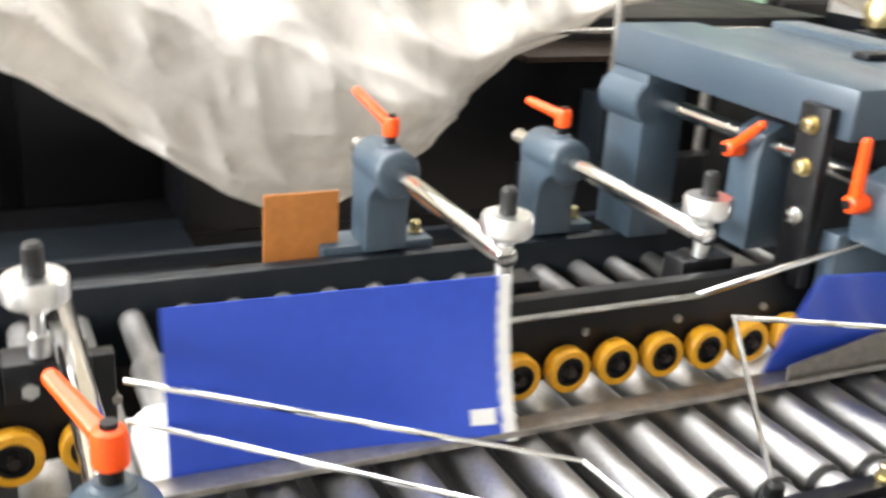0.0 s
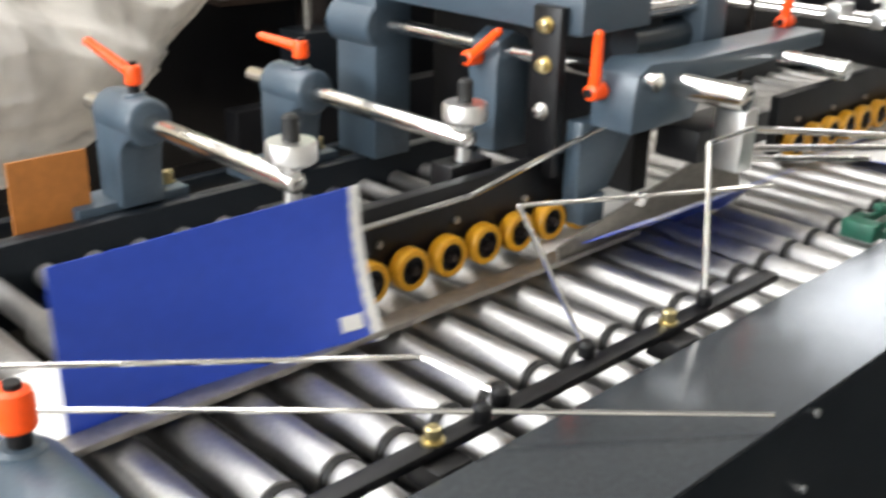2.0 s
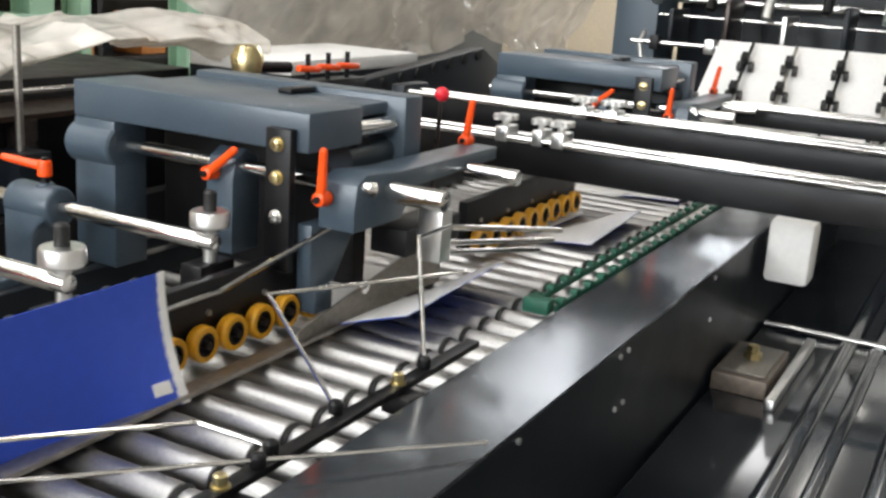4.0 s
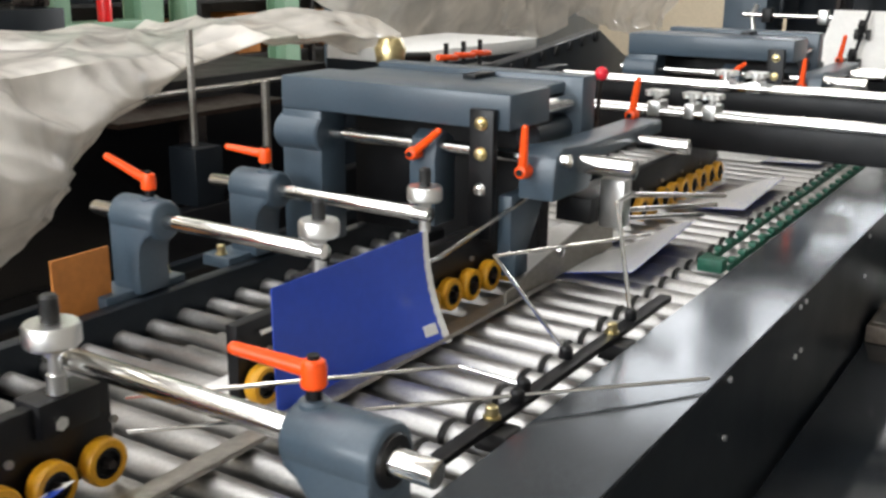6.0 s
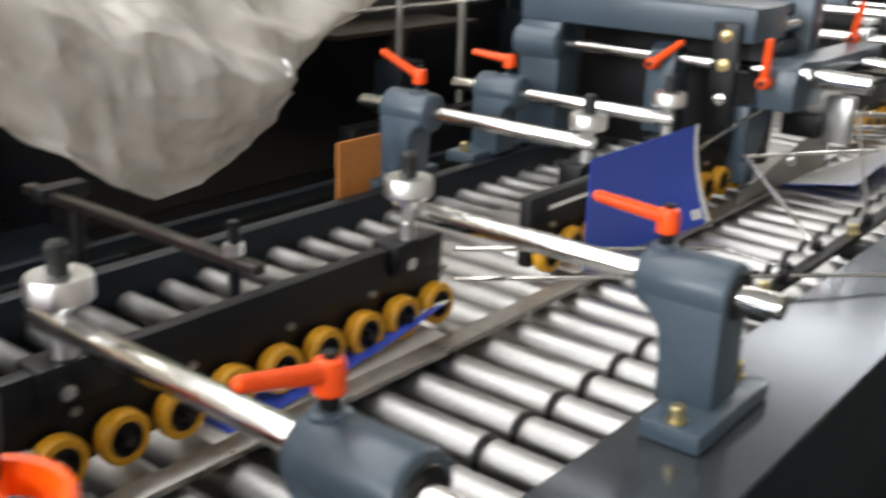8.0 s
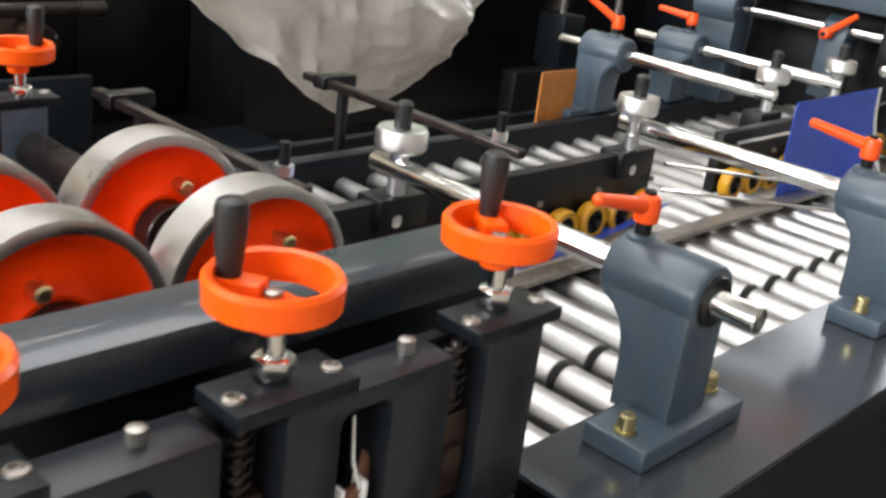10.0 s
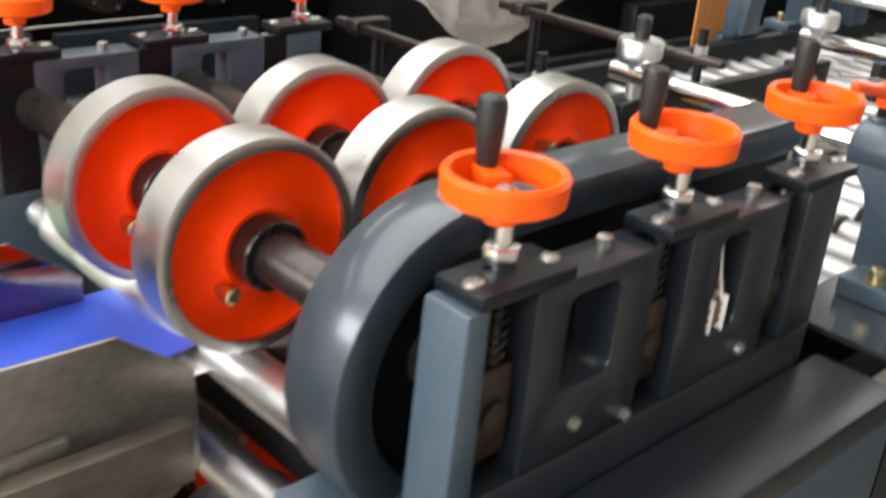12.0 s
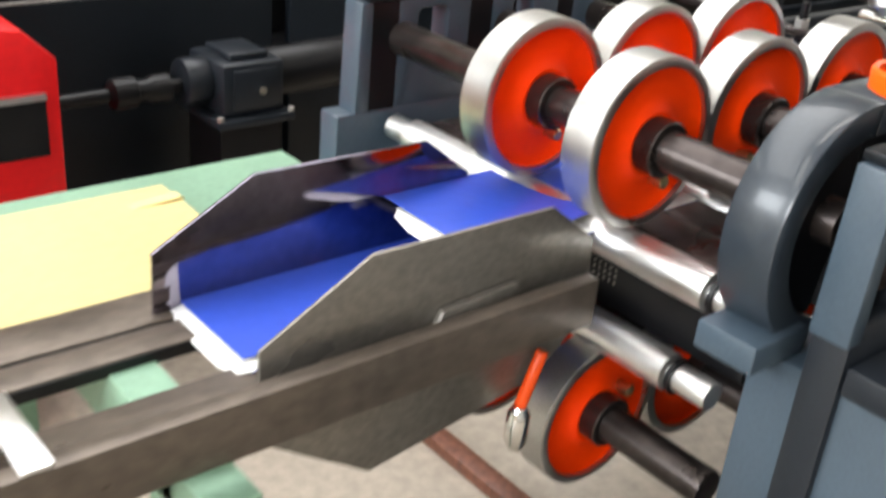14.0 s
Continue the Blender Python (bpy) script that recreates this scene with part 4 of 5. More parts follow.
def panel_pose(x, u):
    """The pose of one strip of the panel on its sheet: folded about the hinge and tilted into the panel's twist."""
    mid = LENGTH * u
    bend = radians(fold_angle(x, u + 0.02) - fold_angle(x, u - 0.02)) / (0.04 * LENGTH)
    tilt = Matrix.Translation((mid, 0, 0)) @ Matrix.Rotation(-math.atan(0.62 * 0.178 * bend), 4, "Y") @ Matrix.Translation((-mid, 0, 0))
    return Matrix.Translation((0, 0, 0.0016)) @ Matrix.Rotation(radians(-fold_angle(x, u)), 4, "X") @ tilt


SHEETS = []
for k in range(0, 9):
    SHEETS.append((k, *printed_sheet()))


def motions():
    times = [round(0.2 * i, 1) for i in range(71)]
    for k, sheet, flaps in SHEETS:
        rows, turns = [], [[] for _ in flaps]
        for t in times:
            x = sheet_lead(k, t)
            rows.append((t, pose(x, float(np.interp(x, [-1.57, -1.42, -1.0, -0.3], [HINGE + 0.021, HINGE - 0.016, HINGE - 0.027, HINGE])), float(np.interp(x, [-1.57, -1.47, -1.36, -0.80, -0.60, 3.7, 4.15], [0.8222, 0.862, 0.9055, 0.9055, 0.8962, 0.8962, 0.8962 + 0.002 * (8 - k)])))))
            for i in range(STRIPS):
                turns[i].append((t, panel_pose(x + LENGTH / 2, (i + 0.5) / STRIPS)))
        walk(sheet, rows)
        for flap, turn in zip(flaps, turns):
            walk(flap, turn)
    for shaft, way, x, z in SHAFTS:
        walk(shaft, [(t, pose(x, 0.34, z, 0, way * 145 * t + 30 * x * 7, 0)) for t in times])


# cables hanging in the press frame's second opening
loom = thing("cable_loom", (-0.92, -0.045, 0.905), "brown cable loom with white ties inside the frame opening", "cables")
for off in (0.0, 0.008, 0.016):
    part("cable", wire(B(), [(-0.975, -0.070, 0.992 + off), (-0.955, -0.078, 0.997 + off), (-0.935, -0.076, 1.000 + off), (-0.915, -0.060, 1.012 + off)], 0.0042, 10), COPPER, loom)
for lx in (-0.955, -0.935):
    part("tie", soften(box(B(), lx - 0.0015, lx + 0.0015, -0.0835, -0.0700, 0.989, 1.024), 0.0006), WHITE, loom)
part("loose_wire", wire(B(), [(-0.938, -0.080, 1.018), (-0.944, -0.078, 1.040), (-0.940, -0.070, 1.070)], 0.0012), WHITE, loom)

# ---- further along the line ----
copy_thing(portal, pose(2.6, 0.48, 0.915))
green = thing("green_side_guide", (1.9, 0.04, 0.9), "pair of dark green plastic guide bars on the rollers", "guide")
part("end_block", soften(box(B(), 1.255, 1.29, 0.010, 0.062, 0.897, 0.925), 0.004), GREEN, green)
for gy in (0.006, 0.055):
    part("bar", soften(box(B(), 1.29, 2.75, gy, gy + 0.007, 0.896, 0.909), 0.002), GREEN, green)
for i in range(20):
    for gy in (0.0095, 0.0585):
        part("clip", soften(box(B(), 1.302 + 0.0715 * i, 1.326 + 0.0715 * i, gy - 0.008, gy + 0.008, 0.9095, 0.919), 0.002), GREEN, green)


def cross_beam(x, z, thick, y0, y1, label):
    t = thing("cross_beam", (x, (y0 + y1) / 2, z), label, "cross beam", "beams across the line")
    part("beam", soften(box(B(), x, x + 0.07, y0, y1, z, z + thick), 0.003), BLACK, t)
    part("rod", cyl(B(), (x - 0.035, y0, z + thick + 0.012), (x - 0.035, y1, z + thick + 0.012), 0.008, seg=20), CHROME, t)
    part("rod", cyl(B(), (x + 0.035, y0, z + thick + 0.012), (x + 0.035, y1, z + thick + 0.012), 0.0075, seg=20), CHROME, t)
    for y in (y0 + 0.02, y1 - 0.02):
        part("end_bracket", soften(box(B(), x - 0.055, x + 0.08, y - 0.02, y + 0.02, z - 0.02, z + thick + 0.03), 0.003), NAVY, t)
    for y in (y0 + 0.02, y1 - 0.02):
        part("post", box(B(), x, x + 0.07, y - 0.02, y + 0.02, 0.0, z - 0.02), NAVY, t)
    return t


def star_knob(x, y, z, r):
    """A hand knob with four lobes on a short neck."""
    bm = B()
    lathe(bm, [(z, r * 0.30), (z + 0.010, r * 0.32), (z + 0.011, r * 0.55), (z + 0.024, r * 0.55), (z + 0.026, r * 0.35)], Matrix.Translation((x, y, 0)), 14)
    for a in (45, 135, 225, 315):
        c = (x + r * 0.72 * math.cos(radians(a)), y + r * 0.72 * math.sin(radians(a)))
        lathe(bm, [(z + 0.011, r * 0.26), (z + 0.013, r * 0.33), (z + 0.023, r * 0.33), (z + 0.025, r * 0.24)], Matrix.Translation((c[0], c[1], 0)), 10)
    return bm


beam = cross_beam(1.78, 1.045, 0.075, -0.95, 0.82, "dark cross beam with two chrome rods over the rollers")
for y, s in ((0.36, 1.0), (0.27, 0.8), (0.22, 1.0)):
    slide = part("rod_slide", soften(box(B(), 1.735, 1.80, y - 0.016 * s, y + 0.016 * s, 1.122, 1.158), 0.004), ALU, beam, "bright aluminium slide")
    part("star_knob", star_knob(1.76, y, 1.159, 0.030 * s), ALU, slide, "bright four-lobed knob")
second = cross_beam(2.05, 1.10, 0.06, -0.95, 0.82, "dark cross beam with chrome rods beyond the first")
for y in (0.28, 0.20):
    part("knob_block", soften(box(B(), 2.01, 2.075, y - 0.018, y + 0.018, 1.161, 1.188), 0.003), ALU, second)
    part("star_knob", star_knob(2.04, y, 1.188, 0.034), ALU, second, "white-bright four-lobed knob")
third = cross_beam(2.95, 1.08, 0.05, -0.95, 0.30, "far cross beam with chrome rods")
red = thing("ball_lever", (1.56, 0.418, 1.02), "thin lever with a shiny red ball knob", "lever")
part("stalk", cyl(B(), (1.55, 0.43, 1.02), (1.54, 0.414, 1.23), 0.005, seg=10), SHAFT, red)
part("ball_knob", ball(B(), (1.54, 0.413, 1.238), 0.016, 20), REDBALL, red)
part("pivot", soften(box(B(), 1.53, 1.57, 0.41, 0.45, 0.925, 1.025), 0.003), NAVY, red)
red2 = copy_thing(red, pose(2.98, 0.40, 1.02))

# rods and small parts under the portal's arm
hook = thing("gripper_rods", (1.30, 0.16, 0.915), "cluster of thin chrome rods and a spring clamp", "rods")
for a, b in (((1.16, 0.20, 1.02), (1.47, 0.10, 0.985)), ((1.16, 0.215, 1.00), (1.45, 0.12, 0.965)), ((1.18, 0.18, 1.05), (1.46, 0.08, 1.01))):
    part("rod", cyl(B(), a, b, 0.0055, seg=10), CHROME, hook)
part("clamp", soften(box(B(), 1.135, 1.175, 0.175, 0.225, 0.99, 1.085), 0.004), ALU, hook)
part("carrier", soften(box(B(), 1.10, 1.30, 0.225, 0.30, 1.00, 1.05), 0.003), BLACK, hook)

# ---- feeder at the far end ----
feeder = thing("sheet_feeder", (4.4, 0.3, 0), "tall grey-blue sheet feeder with sloping white sheets", "machine")
part("column", soften(box(B(), 4.2, 4.5, 0.80, 1.0, 0, 2.4), 0.006), PAINT, feeder)
part("column", soften(box(B(), 4.2, 4.5, -1.6, -1.4, 0, 2.4), 0.006), PAINT, feeder)
part("head_beam", soften(box(B(), 4.3, 4.5, -1.4, 0.8, 1.62, 1.85), 0.006), PAINT, feeder)
part("back_box", soften(box(B(), 4.55, 4.9, -1.4, 0.8, 0.6, 1.6), 0.006), NAVY, feeder)
for z, x, r in ((1.255, 4.05, 0.011), (1.37, 4.22, 0.007), (1.50, 4.3, 0.009), (1.44, 4.4, 0.016)):
    part("rod", cyl(B(), (x, -1.45, z), (x, 0.86, z), r, seg=16), CHROME, feeder)
slope = B()
m = Matrix.Translation((3.72, -0.35, 1.10)) @ Matrix.Rotation(radians(-38), 4, "Y")
bmesh.ops.create_cube(slope, size=1, matrix=m @ Matrix.Diagonal((0.62, 1.6, 0.004, 1)))
part("white_sheet", slope, WHITE, feeder, "sloping white sheet")
for i, y in enumerate((0.30, 0.13, -0.06, -0.25, -0.46, -0.70)):
    strip = B()
    bmesh.ops.create_cube(strip, size=1, matrix=m @ Matrix.Translation((0.02, y + 0.35, 0.034)) @ Matrix.Diagonal((0.50, 0.012, 0.010, 1)))
    rail_part = part("wheel_rail", soften(strip, 0.001), STEEL if i % 2 else BLACK, feeder, "thin rail carrying press wheels")
    for u in (-0.19 + 0.03 * (i % 3), -0.03 + 0.02 * (i % 2), 0.14):
        for v in (-0.022, 0.022):
            w = lathe(B(), [(-0.008, 0.012), (-0.008, 0.021), (0.008, 0.021), (0.008, 0.012)], m @ Matrix.Translation((u, y + 0.35 + v, 0.024)) @ ALONG_Y, 14)
            part("press_roll", w, RUBBER, rail_part)
        grip = B()
        bmesh.ops.create_cube(grip, size=1, matrix=m @ Matrix.Translation((u + 0.01, y + 0.35, 0.058)) @ Matrix.Diagonal((0.040, 0.030, 0.038, 1)))
        part("roll_holder", soften(grip, 0.003), BLACK, rail_part)
part("tag", soften(box(B(), 3.50, 3.56, 0.05, 0.12, 1.00, 1.03), 0.004), BLUE, feeder, "small blue plastic cap")
for i in range(9):
    y = 0.70 - 0.24 * i
    part("arm_plate", soften(box(B(), 4.10, 4.36, y, y + 0.020, 1.24, 1.40 + 0.05 * (i % 2)), 0.004), (NAVY, SHAFT, ALU)[i % 3], feeder)
    part("air_cylinder", lathe(B(), [(0, 0.010), (0.004, 0.022), (0.13, 0.022), (0.135, 0.008), (0.20, 0.008)], Matrix.Translation((4.16, y + 0.10, 1.42 - 0.02 * (i % 3))) @ Matrix.Rotation(radians(30), 4, "Y"), 14), (ALU, BLACK)[i % 2], feeder)
    part("air_hose", wire(B(), [(4.18, y + 0.10, 1.50), (4.14, y + 0.14, 1.56), (4.22, y + 0.18, 1.60), (4.30, y + 0.16, 1.63)], 0.006, 6), BLACK, feeder)
    part("rod_clamp", soften(box(B(), 4.02, 4.08, y + 0.03, y + 0.07, 1.225, 1.285), 0.004), ALU if i % 2 else BLACK, feeder)
part("lower_bed", soften(box(B(), 3.62, 4.54, -1.4, 0.8, 0.0, 0.8935), 0.006), NAVY, feeder)
part("white_bundle", soften(box(B(), 3.35, 3.60, 0.05, 0.30, 0.99, 1.06), 0.01), WHITE, feeder)
part("bundle_rest", soften(box(B(), 3.33, 3.615, 0.03, 0.28, 0.9, 0.989), 0.004), NAVY, feeder)
chk = thing("hanging_hook", (4.05, 0.80, 1.25), "small bright hook on the feeder rod", "hook")
part("hook", wire(B(), [(4.04, 0.80, 1.17), (4.05, 0.82, 1.25), (4.05, 0.80, 1.30)], 0.010, 8), ALU, chk)

# ---- cover and clutter below the near deck ----
tray = thing("side_cover", (1.9, -0.55, 0), "long glossy black sheet cover below the deck", "machine cover")
part("cover", soften(box(B(), 0.20, 3.6, -1.05, -0.1765, 0.600, 0.625), 0.003), GLOSS, tray)
part("skirt", box(B(), 0.20, 3.6, -1.05, -1.03, 0.0, 0.5995), NAVY, tray)
# low ridges added only to break the cover's reflections into long streaks
for ry, rr in ((-0.40, 0.014), (-0.47, 0.010), (-0.585, 0.022), (-0.68, 0.012), (-0.86, 0.018)):
    bm = prism(B(), [(rr * math.cos(radians(a)) * 1.6, rr * math.sin(radians(a)) * 0.7) for a in range(0, 181, 15)], 0.22, 3.58)
    bmesh.ops.transform(bm, matrix=Matrix.Translation((0, ry, 0.6255)) @ Matrix.Rotation(radians(-90), 4, "Z"), verts=bm.verts)
    part("streak_ridge", bm, GLOSS, tray)
unit = thing("valve_unit", (1.93, -0.24, 0.625), "small beige unit with a brass fitting on the cover", "valve unit")
part("body", soften(box(B(), 1.80, 2.05, -0.300, -0.178, 0.6255, 0.668), 0.003), SLAT, unit)
part("lid", soften(box(B(), 1.82, 2.03, -0.290, -0.188, 0.6685, 0.674), 0.002), DULL, unit)
part("fitting", lathe(B(), [(0.674, 0.022), (0.688, 0.022), (0.690, 0.014), (0.705, 0.014)], Matrix.Translation((1.93, -0.238, 0)), 6), BRASS, unit)
part("bar", soften(box(B(), 1.745, 2.24, -0.330, -0.308, 0.626, 0.652), 0.004), ALU, unit)
single("cover_rod", cyl(B(), (2.35, -0.18, 0.634), (2.35, -1.02, 0.634), 0.008, seg=12), CHROME, "thin chrome rod lying across the cover", "rod")
single("white_bag", soften(box(B(), 2.15, 2.24, -0.30, -0.19, 0.80, 0.96), 0.015), WHITE, "white paper packet hanging beside the deck", "packet")

# ---- small posts on the far rail ----
stub = thing("sensor_bracket", (-0.22, 0.80, 0.79), "dark rod on a post with a hanging black pin", "sensor bracket")
part("post", cyl(B(), (-0.205, 0.81, 0.79), (-0.205, 0.81, 1.045), 0.010, seg=14), BLACK, stub)
part("rod", soften(box(B(), -0.256, -0.238, 0.375, 0.86, 1.030, 1.043), 0.002), SHAFT, stub)
part("joint", soften(box(B(), -0.262, -0.190, 0.795, 0.825, 1.026, 1.048), 0.003), BLACK, stub)
part("pin", cyl(B(), (-0.247, 0.42, 0.965), (-0.247, 0.42, 1.085), 0.007, seg=12), BLACK, stub)
part("pin_nut", cyl(B(), (-0.247, 0.42, 1.044), (-0.247, 0.42, 1.058), 0.012, seg=6), ALU, stub)
stub2 = copy_thing(stub, pose(-0.60, 0.80, 0.79))

# ---- machine behind, under its plastic cover ----
back = thing("covered_machine", (0.3, 2.2, 0), "long dark navy machine standing behind the conveyor", "machine")
part("side_plate", soften(box(B(), -3.2, -0.72, 1.86, 1.90, 0.20, 0.80), 0.004), NAVY, back)
part("side_plate", soften(box(B(), -0.66, -0.10, 1.87, 1.90, 0.20, 0.79), 0.004), NAVY, back)
part("lower_bed", box(B(), -3.2, 2.6, 1.95, 2.6, 0.0, 0.55), BLACK, back)
part("upper_body", soften(box(B(), -3.2, 0.05, 2.25, 2.9, 0.55, 1.45), 0.006), BLACK, back)
part("front_box", soften(box(B(), -0.06, 0.40, 1.58, 1.94, 0.42, 0.60), 0.005), NAVY, back)
part("front_box_leg", box(B(), -0.02, 0.02, 1.60, 1.90, 0.0, 0.419), BLACK, back)
part("front_box_leg", box(B(), 0.33, 0.37, 1.60, 1.90, 0.0, 0.419), BLACK, back)
part("lip", soften(box(B(), -0.70, 2.4, 1.46, 1.49, 0.655, 0.690), 0.003), NAVY, back)
part("long_rail", soften(box(B(), 1.20, 2.5, 1.60, 1.66, 0.55, 0.78), 0.004), BLACK, back)
part("mid_body", soften(box(B(), 0.051, 0.419, 2.25, 2.9, 0.551, 1.12), 0.006), BLACK, back)
part("inner_body", soften(box(B(), 0.42, 2.45, 1.95, 2.9, 0.55, 1.10), 0.006), BLACK, back)
part("shelf", box(B(), 1.25, 1.95, 1.72, 1.94, 1.02, 1.035), RUST, back)
part("shelf_rod", cyl(B(), (1.2, 1.72, 1.10), (2.0, 1.72, 1.10), 0.009, seg=12), CHROME, back)
part("upright", soften(box(B(), 1.52, 1.58, 1.72, 1.78, 0.55, 1.02), 0.003), SHAFT, back)
part("gauge_post", cyl(B(), (1.476, 1.668, 0.78), (1.476, 1.668, 1.285), 0.011, seg=12), STEEL, back)
part("gauge_foot", soften(box(B(), 1.42, 1.53, 1.61, 1.72, 0.78, 0.95), 0.003), NAVY, back)
part("gauge_post", cyl(B(), (1.78, 1.66, 0.78), (1.78, 1.66, 1.11), 0.014, seg=12), STEEL, back)
for bx, bz, br, bl in ((-1.95, 0.86, 0.05, 0.12), (-1.60, 0.89, 0.045, 0.14), (-1.28, 0.87, 0.06, 0.12), (-1.05, 0.85, 0.035, 0.16), (-0.80, 0.88, 0.05, 0.14), (-0.50, 0.87, 0.06, 0.12), (-0.2, 0.86, 0.05, 0.12)):
    drum = part("bearing_drum", lathe(B(), [(0, br * 0.6), (0.004, br * 0.95), (bl, br), (bl + 0.02, br * 0.7), (bl + 0.06, br * 0.7)], Matrix.Translation((bx, 1.93, bz)) @ ALONG_Y, 20), BLACK if bx < -1.4 else RUST, back)
    part("axle_end", cyl(B(), (bx, 1.915, bz), (bx, 1.93, bz), br * 0.3, seg=12), STEEL, drum)
    part("face_ring", lathe(B(), [(0, br * 0.62), (-0.006, br * 0.66), (-0.006, br * 0.84), (0, br * 0.88)], Matrix.Translation((bx, 1.931, bz)) @ ALONG_Y, 20), SHAFT, drum)
    for a in range(0, 360, 90):
        part("ring_bolt", cyl(B(), (bx + br * 0.75 * math.cos(radians(a + 30)), 1.921, bz + br * 0.75 * math.sin(radians(a + 30))), (bx + br * 0.75 * math.cos(radians(a + 30)), 1.926, bz + br * 0.75 * math.sin(radians(a + 30))), br * 0.10, seg=6), STEEL, drum)
part("pipe", cyl(B(), (-2.6, 2.0, 0.93), (0.0, 2.0, 0.93), 0.02, seg=12), SHAFT, back)
part("edge_cable", wire(B(), [(-2.2, 1.85, 0.76), (-1.9, 1.85, 0.80), (-1.3, 1.852, 0.806), (-0.9, 1.852, 0.815), (-0.4, 1.85, 0.82)], 0.003), STEEL, back)
for i, (cx, sway, c) in enumerate(((-1.10, 0.03, ALU), (-1.07, 0.0, ORANGE), (-1.05, 0.01, COPPER), (-1.03, -0.02, ALU))):
    part("cable", wire(B(), [(cx, 1.88, 0.805), (cx + 0.01, 1.89, 0.90), (cx - sway, 1.90, 1.02), (cx - 2.2 * sway, 1.92, 1.2)], 0.0045), c, back)
part("cable_loop", wire(B(), [(-0.95, 1.855, 0.81), (-0.955, 1.855, 0.86), (-0.93, 1.855, 0.875), (-0.91, 1.855, 0.86), (-0.90, 1.855, 0.82)], 0.005), ALU, back)
gear = thing("gearbox", (-0.96, 1.62, 0.50), "dark slate-blue cast gearbox on a flange plate", "gearbox")
part("housing", soften(box(B(), -1.03, -0.87, 1.55, 1.72, 0.585, 0.71), 0.012), CASTING, gear)
part("side_boss", soften(cyl(B(), (-1.09, 1.64, 0.655), (-1.03, 1.64, 0.655), 0.055, seg=24), 0.006), CASTING, gear)
part("flange", soften(box(B(), -1.05, -0.85, 1.53, 1.74, 0.565, 0.585), 0.004), CASTING, gear)
part("pedestal", box(B(), -1.03, -0.87, 1.56, 1.72, 0.0, 0.565), BLACK, gear)
part("top_cap", soften(box(B(), -1.00, -0.90, 1.575, 1.695, 0.7105, 0.726), 0.005), CASTING, gear)
part("face_cover", soften(box(B(), -1.005, -0.895, 1.5445, 1.5495, 0.600, 0.695), 0.002), CASTING, gear)
for fx in (-1.042, -0.858):
    for fy in (1.54, 1.73):
        part("flange_bolt", lathe(B(), [(0.585, 0.009), (0.594, 0.009), (0.596, 0.005)], Matrix.Translation((fx, fy, 0)), 6), STEEL, gear)
part("plug", cyl(B(), (-0.935, 1.536, 0.645), (-0.935, 1.545, 0.645), 0.010, seg=12), CHROME, gear)
part("drive_shaft", cyl(B(), (-1.75, 1.64, 0.64), (-1.09, 1.64, 0.65), 0.016, seg=14), BLACK, gear)
part("coupling", lathe(B(), [(0, 0.02), (0.01, 0.035), (0.06, 0.035), (0.065, 0.025), (0.09, 0.025), (0.10, 0.032), (0.14, 0.032)], Matrix.Translation((-1.26, 1.64, 0.648)) @ Matrix.Rotation(radians(90), 4, "Y"), 18), BLACK, gear)
part("motor", soften(cyl(B(), (-0.87, 1.64, 0.65), (-0.55, 1.64, 0.66), 0.06, seg=24), 0.005), BLACK, gear)
lamp_brass = thing("brass_regulator", (2.1, 1.45, 0.9), "round brass regulator on a dark stand", "regulator")
part("bowl", lathe(B(), [(1.14, 0.02), (1.155, 0.045), (1.20, 0.052), (1.235, 0.035), (1.24, 0.015)], Matrix.Translation((2.12, 1.42, 0)), 20), BRASS, lamp_brass)
part("stand", box(B(), 2.07, 2.17, 1.38, 1.46, 0.0, 1.14), NAVY, lamp_brass)
part("handle", cyl(B(), (2.16, 1.40, 1.17), (2.28, 1.38, 1.165), 0.018, seg=12), BLACK, lamp_brass)
desk = thing("side_feeder", (2.9, 1.6, 0), "dark sloping side feeder with white sheets and red clamps", "machine")
part("slope", soften(prism(B(), [(2.35, 0.0), (3.9, 0.0), (3.9, 1.0), (3.45, 1.20), (2.60, 1.12), (2.35, 1.05)], 1.28, 1.34), 0.004), NAVY, desk)
part("body", soften(box(B(), 2.4, 3.85, 1.345, 2.2, 0.0, 1.02), 0.006), NAVY, desk)
part("white_sheet", soften(box(B(), 2.45, 3.30, 1.50, 1.95, 1.1155, 1.165), 0.004), WHITE, desk, "stack of white sheets")
part("sheet_rest", box(B(), 2.45, 3.30, 1.50, 1.95, 1.021, 1.115), NAVY, desk)
for i in range(3):
    part("red_clamp", soften(cyl(B(), (2.22 + 0.11 * i, 1.30, 1.172), (2.32 + 0.11 * i, 1.29, 1.166), 0.011, seg=10), 0.002), ORANGE, desk)
    part("clamp_pin", cyl(B(), (2.27 + 0.11 * i, 1.30, 1.13), (2.27 + 0.11 * i, 1.30, 1.215), 0.008, seg=10), BLACK, desk)
part("clamp_rail", soften(box(B(), 2.20, 2.58, 1.28, 1.345, 1.06, 1.13), 0.003), BLACK, desk)
for i in range(7):
    part("roller_stud", cyl(B(), (2.68 + 0.12 * i, 1.27, 1.10 + 0.012 * i), (2.68 + 0.12 * i, 1.30, 1.10 + 0.012 * i), 0.02, seg=10), BLACK, desk)


